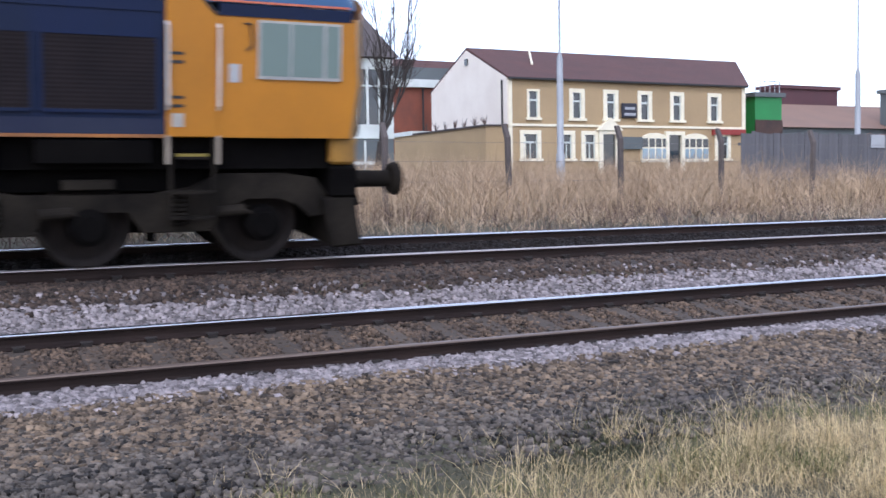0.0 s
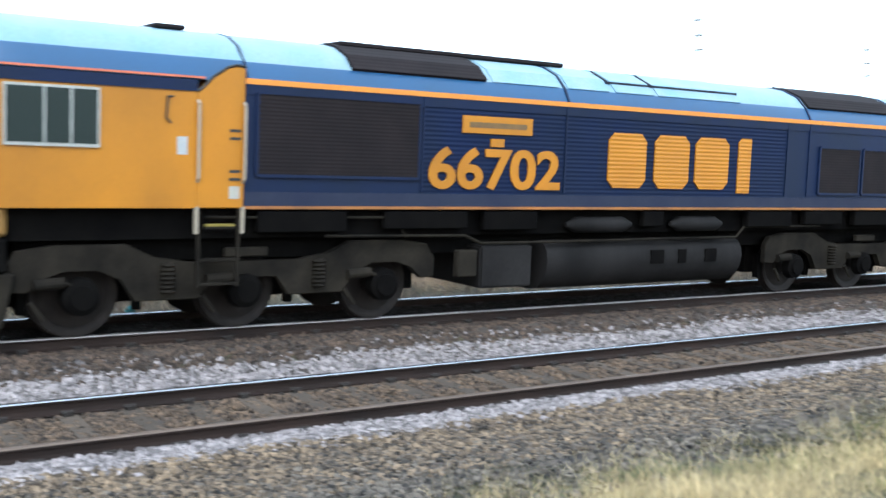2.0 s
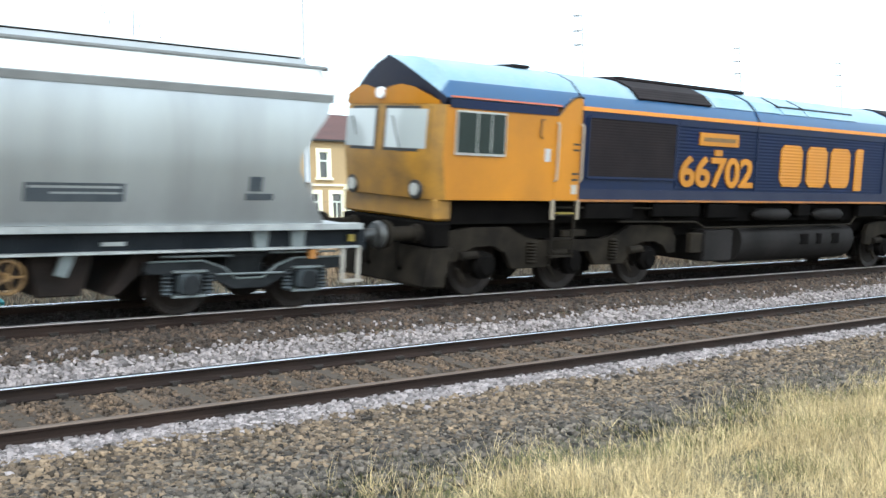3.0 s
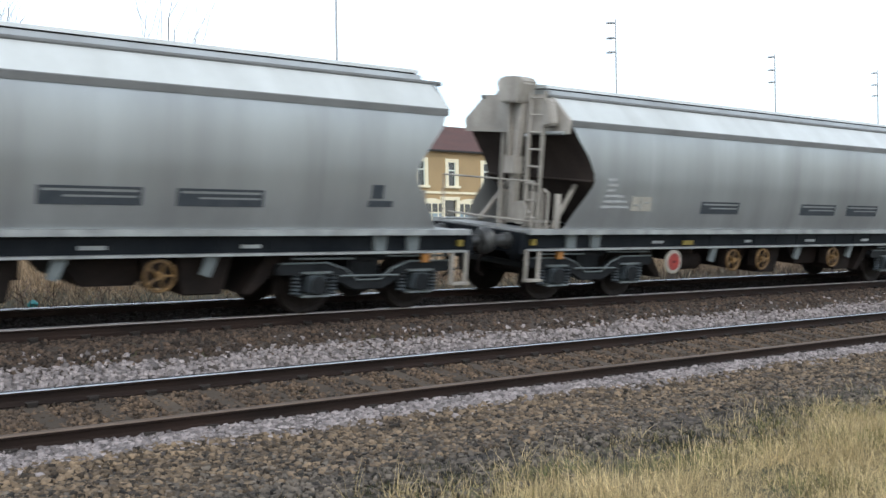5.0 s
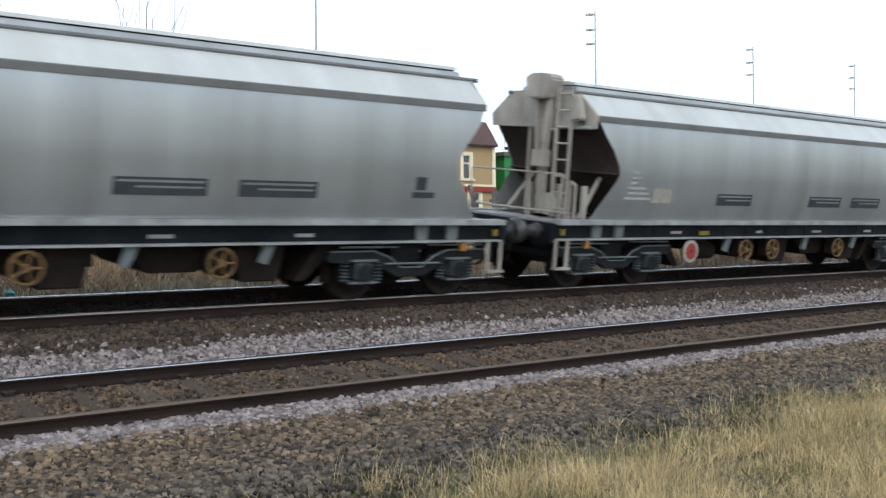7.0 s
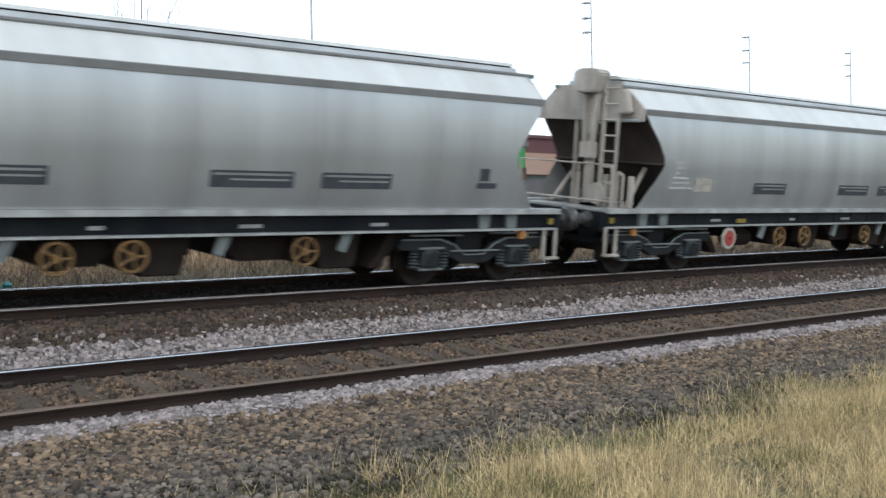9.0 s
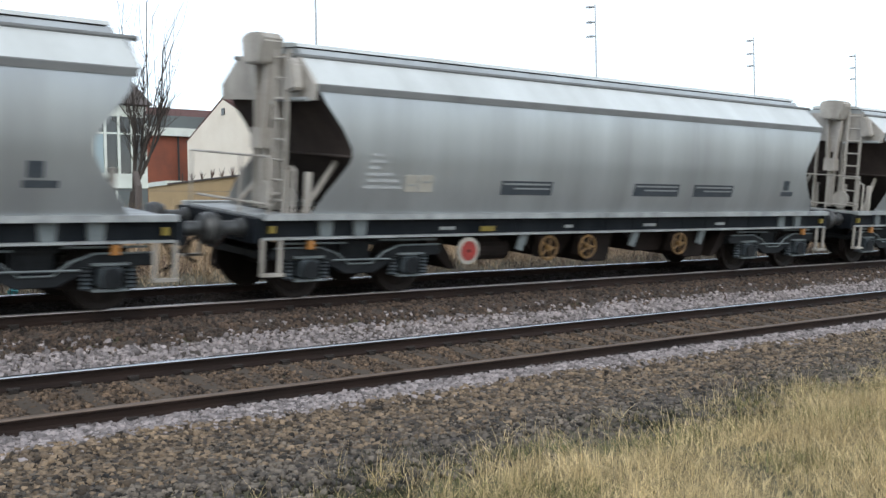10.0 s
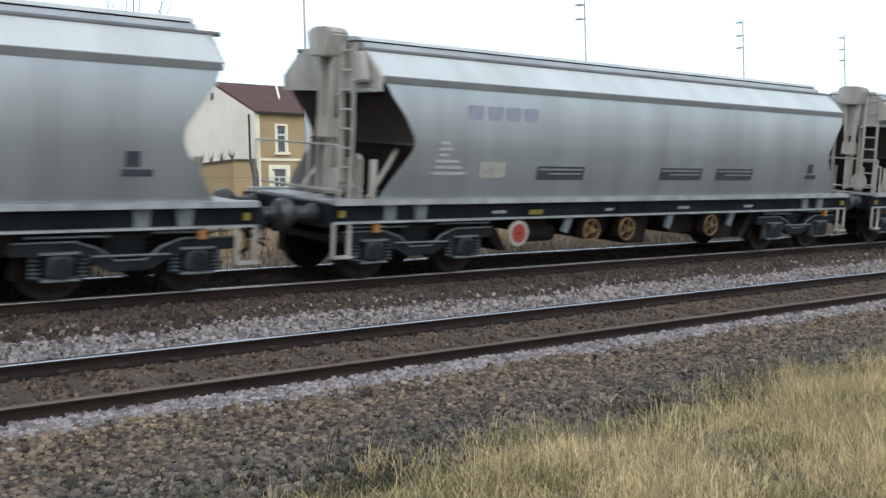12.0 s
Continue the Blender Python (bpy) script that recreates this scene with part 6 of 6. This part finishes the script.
def bare_tree(x, y, height, seed, spread=0.5, lean=(0, 0), trunk=0.16, stub=2.4, leader=0):
    """Bare winter tree: forked limbs that split into thin twigs."""
    rng = random.Random(seed)
    z0 = float(land(x, y))
    t = thing("bare_tree", "leafless street tree with upswept branches", "tree", pose(x, y, z0), "bare trees")
    bm = B()
    fork = Vector((lean[0] * 0.3, lean[1] * 0.3, stub))
    rod(bm, (0, 0, -0.2), fork, trunk, trunk * 0.75, 9)
    part("trunk", bm, M["bark"], t, "", True)
    bm = B()

    def grow(p, way, r, left, depth):
        n = 3
        for k in range(n):
            step = way * (left / n) + Vector((rng.uniform(-1, 1), rng.uniform(-1, 1), rng.uniform(-0.2, 0.6))) * left * 0.07
            q = p + step
            r2 = r * 0.86
            rod(bm, p, q, r, r2, 5 if depth else 7, False)
            if depth < 4 and r > 0.006:
                for j in range(rng.choice((2, 2, 3))):
                    side = Vector((rng.uniform(-1, 1), rng.uniform(-1, 1), rng.uniform(0.3, 1.1))).normalized()
                    grow(q, (way * 0.6 + side * 0.7).normalized(), r2 * 0.5, left * rng.uniform(0.35, 0.55), depth + 1)
            p, r = q, r2

    for k in range(5):
        a = k * math.tau / 5 + rng.uniform(-0.4, 0.4)
        way = Vector((math.cos(a) * spread + lean[0] * 0.15, math.sin(a) * spread, 1)).normalized()
        grow(fork, way, trunk * 0.34, (height - stub) * rng.uniform(0.7, 1.0), 0)
    if leader:
        for top, way in ((leader, 0.9), (leader - 0.7, 0.3), (leader - 1.2, 1.2), (leader - 1.5, 1.0)):
            grow(fork, Vector((way, rng.uniform(-0.5, 0.5), top - stub)).normalized(), 0.034, top - stub, 3)
    part("crown", bm, M["bark"], t, "bare twiggy crown")
    return t


bare_tree(13.2, 38.5, 5.2, 1, 0.30, stub=1.5)
bare_tree(16.3, 38.5, 5.7, 7, 0.22, (0.8, 0), stub=1.6, leader=8.3)
bare_tree(10.2, 39.0, 6.5, 5, 0.3, stub=1.6)


def board_fence():
    f = thing("board_fence", "dark grey weathered board fence behind the verge", "fence")
    bm = B()
    box(bm, -0.075, 0.075, -0.012, 0.012, 0, 1.95)
    board = mesh_of(bm, M["wood_grey"], "board")
    rng = random.Random(8)
    for k in range(52):
        x = 24.2 + 0.155 * k
        ob = new("board", board)
        ob.parent, ob.matrix_basis = f, pose(x, 26.6, 0.62 + rng.uniform(-0.04, 0.05), 0, rng.uniform(-0.6, 0.6), 0)
    for z in (1.1, 2.15):
        bm = B()
        box(bm, 24.1, 32.3, 26.615, 26.7, z, z + 0.09)
        part("rail", bm, M["wood_grey"], f)
    bm = B()
    box(bm, 30.0, 30.65, 26.54, 26.58, 2.1, 2.55)
    part("notice", bm, M["label_pale"], f, "pale notice board")


board_fence()


def shed(name, label, category, x0, x1, y0, y1, top, wall, roof, ridge=None):
    s = thing(name, label, category)
    bm = B()
    box(bm, x0, x1, y0, y1, 1.5, top)
    part("wall", bm, wall, s)
    if ridge:
        pitched("roof", s, x0, x1, y0, y1, top, ridge, roof, 0.4)
    else:
        bm = B()
        box(bm, x0 - 0.2, x1 + 0.2, y0 - 0.2, y1 + 0.2, top + 0.002, top + 0.3)
        part("roof", bm, roof, s)
    return s


green = shed("green_store", "bright green steel clad store with a railing", "store building", 51.6, 54.0, 55.5, 57, 6.9, M["green_steel"], M["grey_clad"])
bm = B()
box(bm, 51.58, 54.02, 55.42, 55.49, 1.5, 5.35)
part("lower_wall", bm, M["brick_dark"], green, "dark lower wall")
for k in range(6):
    bm = B()
    rod(bm, (51.7 + 0.44 * k, 55.6, 7.2), (51.7 + 0.44 * k, 55.6, 8.0), 0.03, seg=5)
    part("railing_post", bm, M["galv"], green)
bm = B()
rod(bm, (51.7, 55.6, 8.0), (53.9, 55.6, 8.0), 0.03, seg=5)
part("railing_bar", bm, M["galv"], green)
shed("works_building", "maroon clad industrial building", "industrial building", 66.0, 73.2, 68.5, 70.5, 9.1, M["maroon"], M["maroon"])
shed("works_shed", "brown pitched industrial shed roof", "industrial building", 55, 84, 59.5, 74, 5.2, M["grey_clad"], M["tan_roof"], 7.6)
shop = shed("retail_unit", "grey retail unit with white and red posters", "shop", 69.3, 92, 58.0, 60.5, 8.0, M["grey_clad"], M["grey_clad"])
for x0, x1, z0, z1, m in ((69.7, 71.6, 4.6, 7.4, "poster_white"), (71.65, 72.5, 4.6, 7.4, "poster_red"), (72.55, 72.95, 4.6, 6.3, "poster_white"), (72.55, 72.95, 6.35, 7.4, "poster_red"), (73.0, 73.85, 4.6, 7.4, "poster_red"), (73.9, 78.6, 4.6, 7.4, "poster_white")):
    bm = B()
    box(bm, x0, x1, 57.85, 57.98, z0, z1)
    part("poster", bm, M[m], shop)
bm = B()
box(bm, 76.6, 92, 58.5, 60, 8.32, 9.1)
part("roof_sign", bm, M["poster_red"], shop, "red roof fascia")
hoard = thing("hoarding", "pale blue and salmon painted site hoarding", "hoarding")
for k, m in enumerate(("sky_blue", "sky_blue", "sky_blue", "salmon", "poster_white", "sky_blue", "sky_blue", "salmon", "sky_blue", "sky_blue")):
    bm = B()
    box(bm, 51.5 + 1.5 * k, 52.95 + 1.5 * k, 41.5, 41.56, 1.0, 3.6)
    part("panel", bm, M[m], hoard)


def heap(x, y, w, h, seed, label):
    rng = np.random.RandomState(seed)
    bm = B()
    n, rings = 24, 7
    g = []
    for r in range(rings):
        f = r / (rings - 1)
        g.append([bm.verts.new((x + w * f * math.cos(a) * (1 + 0.15 * rng.rand()), y + 0.6 * w * f * math.sin(a), float(land(x, y)) + h * math.cos(f * math.pi / 2) * (0.85 + 0.3 * rng.rand()) - 0.1 * f)) for a in np.linspace(0, 6.283, n, endpoint=False)])
    for a, b in zip(g, g[1:]):
        for k in range(n):
            bm.faces.new((a[k], a[(k + 1) % n], b[(k + 1) % n], b[k]))
    ob = part("earth_mound", bm, M["bramble"], None, label)
    return tagged(ob, category="heap")


heap(44, 39, 5.5, 2.0, 1, "dark brown heap of earth and rubble")
heap(58, 46, 9, 2.6, 2, "dark brown heap of earth and scrap")

# a scrap of turquoise litter on the verge
bm = B()
lathe(bm, [(0, 0.02), (0.02, 0.07), (0.07, 0.08), (0.12, 0.03)], (5.0, 16.05, float(land(5.0, 16.05)) + 0.03), "z", 9)
tagged(part("litter", bm, M["litter"], None, "crumpled turquoise plastic litter lying on the ballast"), category="litter")


# ---- what moves ----
SPEED = 8.40


# the train's lead or lag on a steady pace, in metres, beat by beat
LAG = ((0, 0.0), (0.5, -0.02), (1.0, -0.03), (1.5, -0.16), (2.0, 0.10), (2.5, 0.0), (4.0, 0.05), (4.5, 0.08), (5.0, 0.18), (5.5, -0.02), (6.0, 0.11), (6.5, 0.06), (7.5, 0.0), (8.5, 0.0), (9.0, 0.06), (9.5, 0.03),
       (10.0, 0.0), (10.5, -0.02), (11.0, -0.02), (11.5, -0.05), (12.0, 0.03))


def motions():
    beats = sorted({0, 0.1, 11.9, 12.0, *[0.5 * k for k in range(1, 24)]})
    lag = np.interp(beats, [t for t, _ in LAG], [v for _, v in LAG])
    for ob, x0 in [(loco, -4.75)] + [(w, -23.15 - 15.47 * k) for k, w in enumerate(WAGONS)]:
        walk(ob, [(t, pose(x0 + SPEED * t + float(d), FAR_Y, FAR_Z, CANT_FAR)) for t, d in zip(beats, lag)])
    for ob, x, r in WHEELS:
        walk(ob, [(k / 15, Matrix.Translation((x, 0, r)) @ Matrix.Rotation(SPEED * k / 15 / r, 4, "Y")) for k in range(181)])


motions()
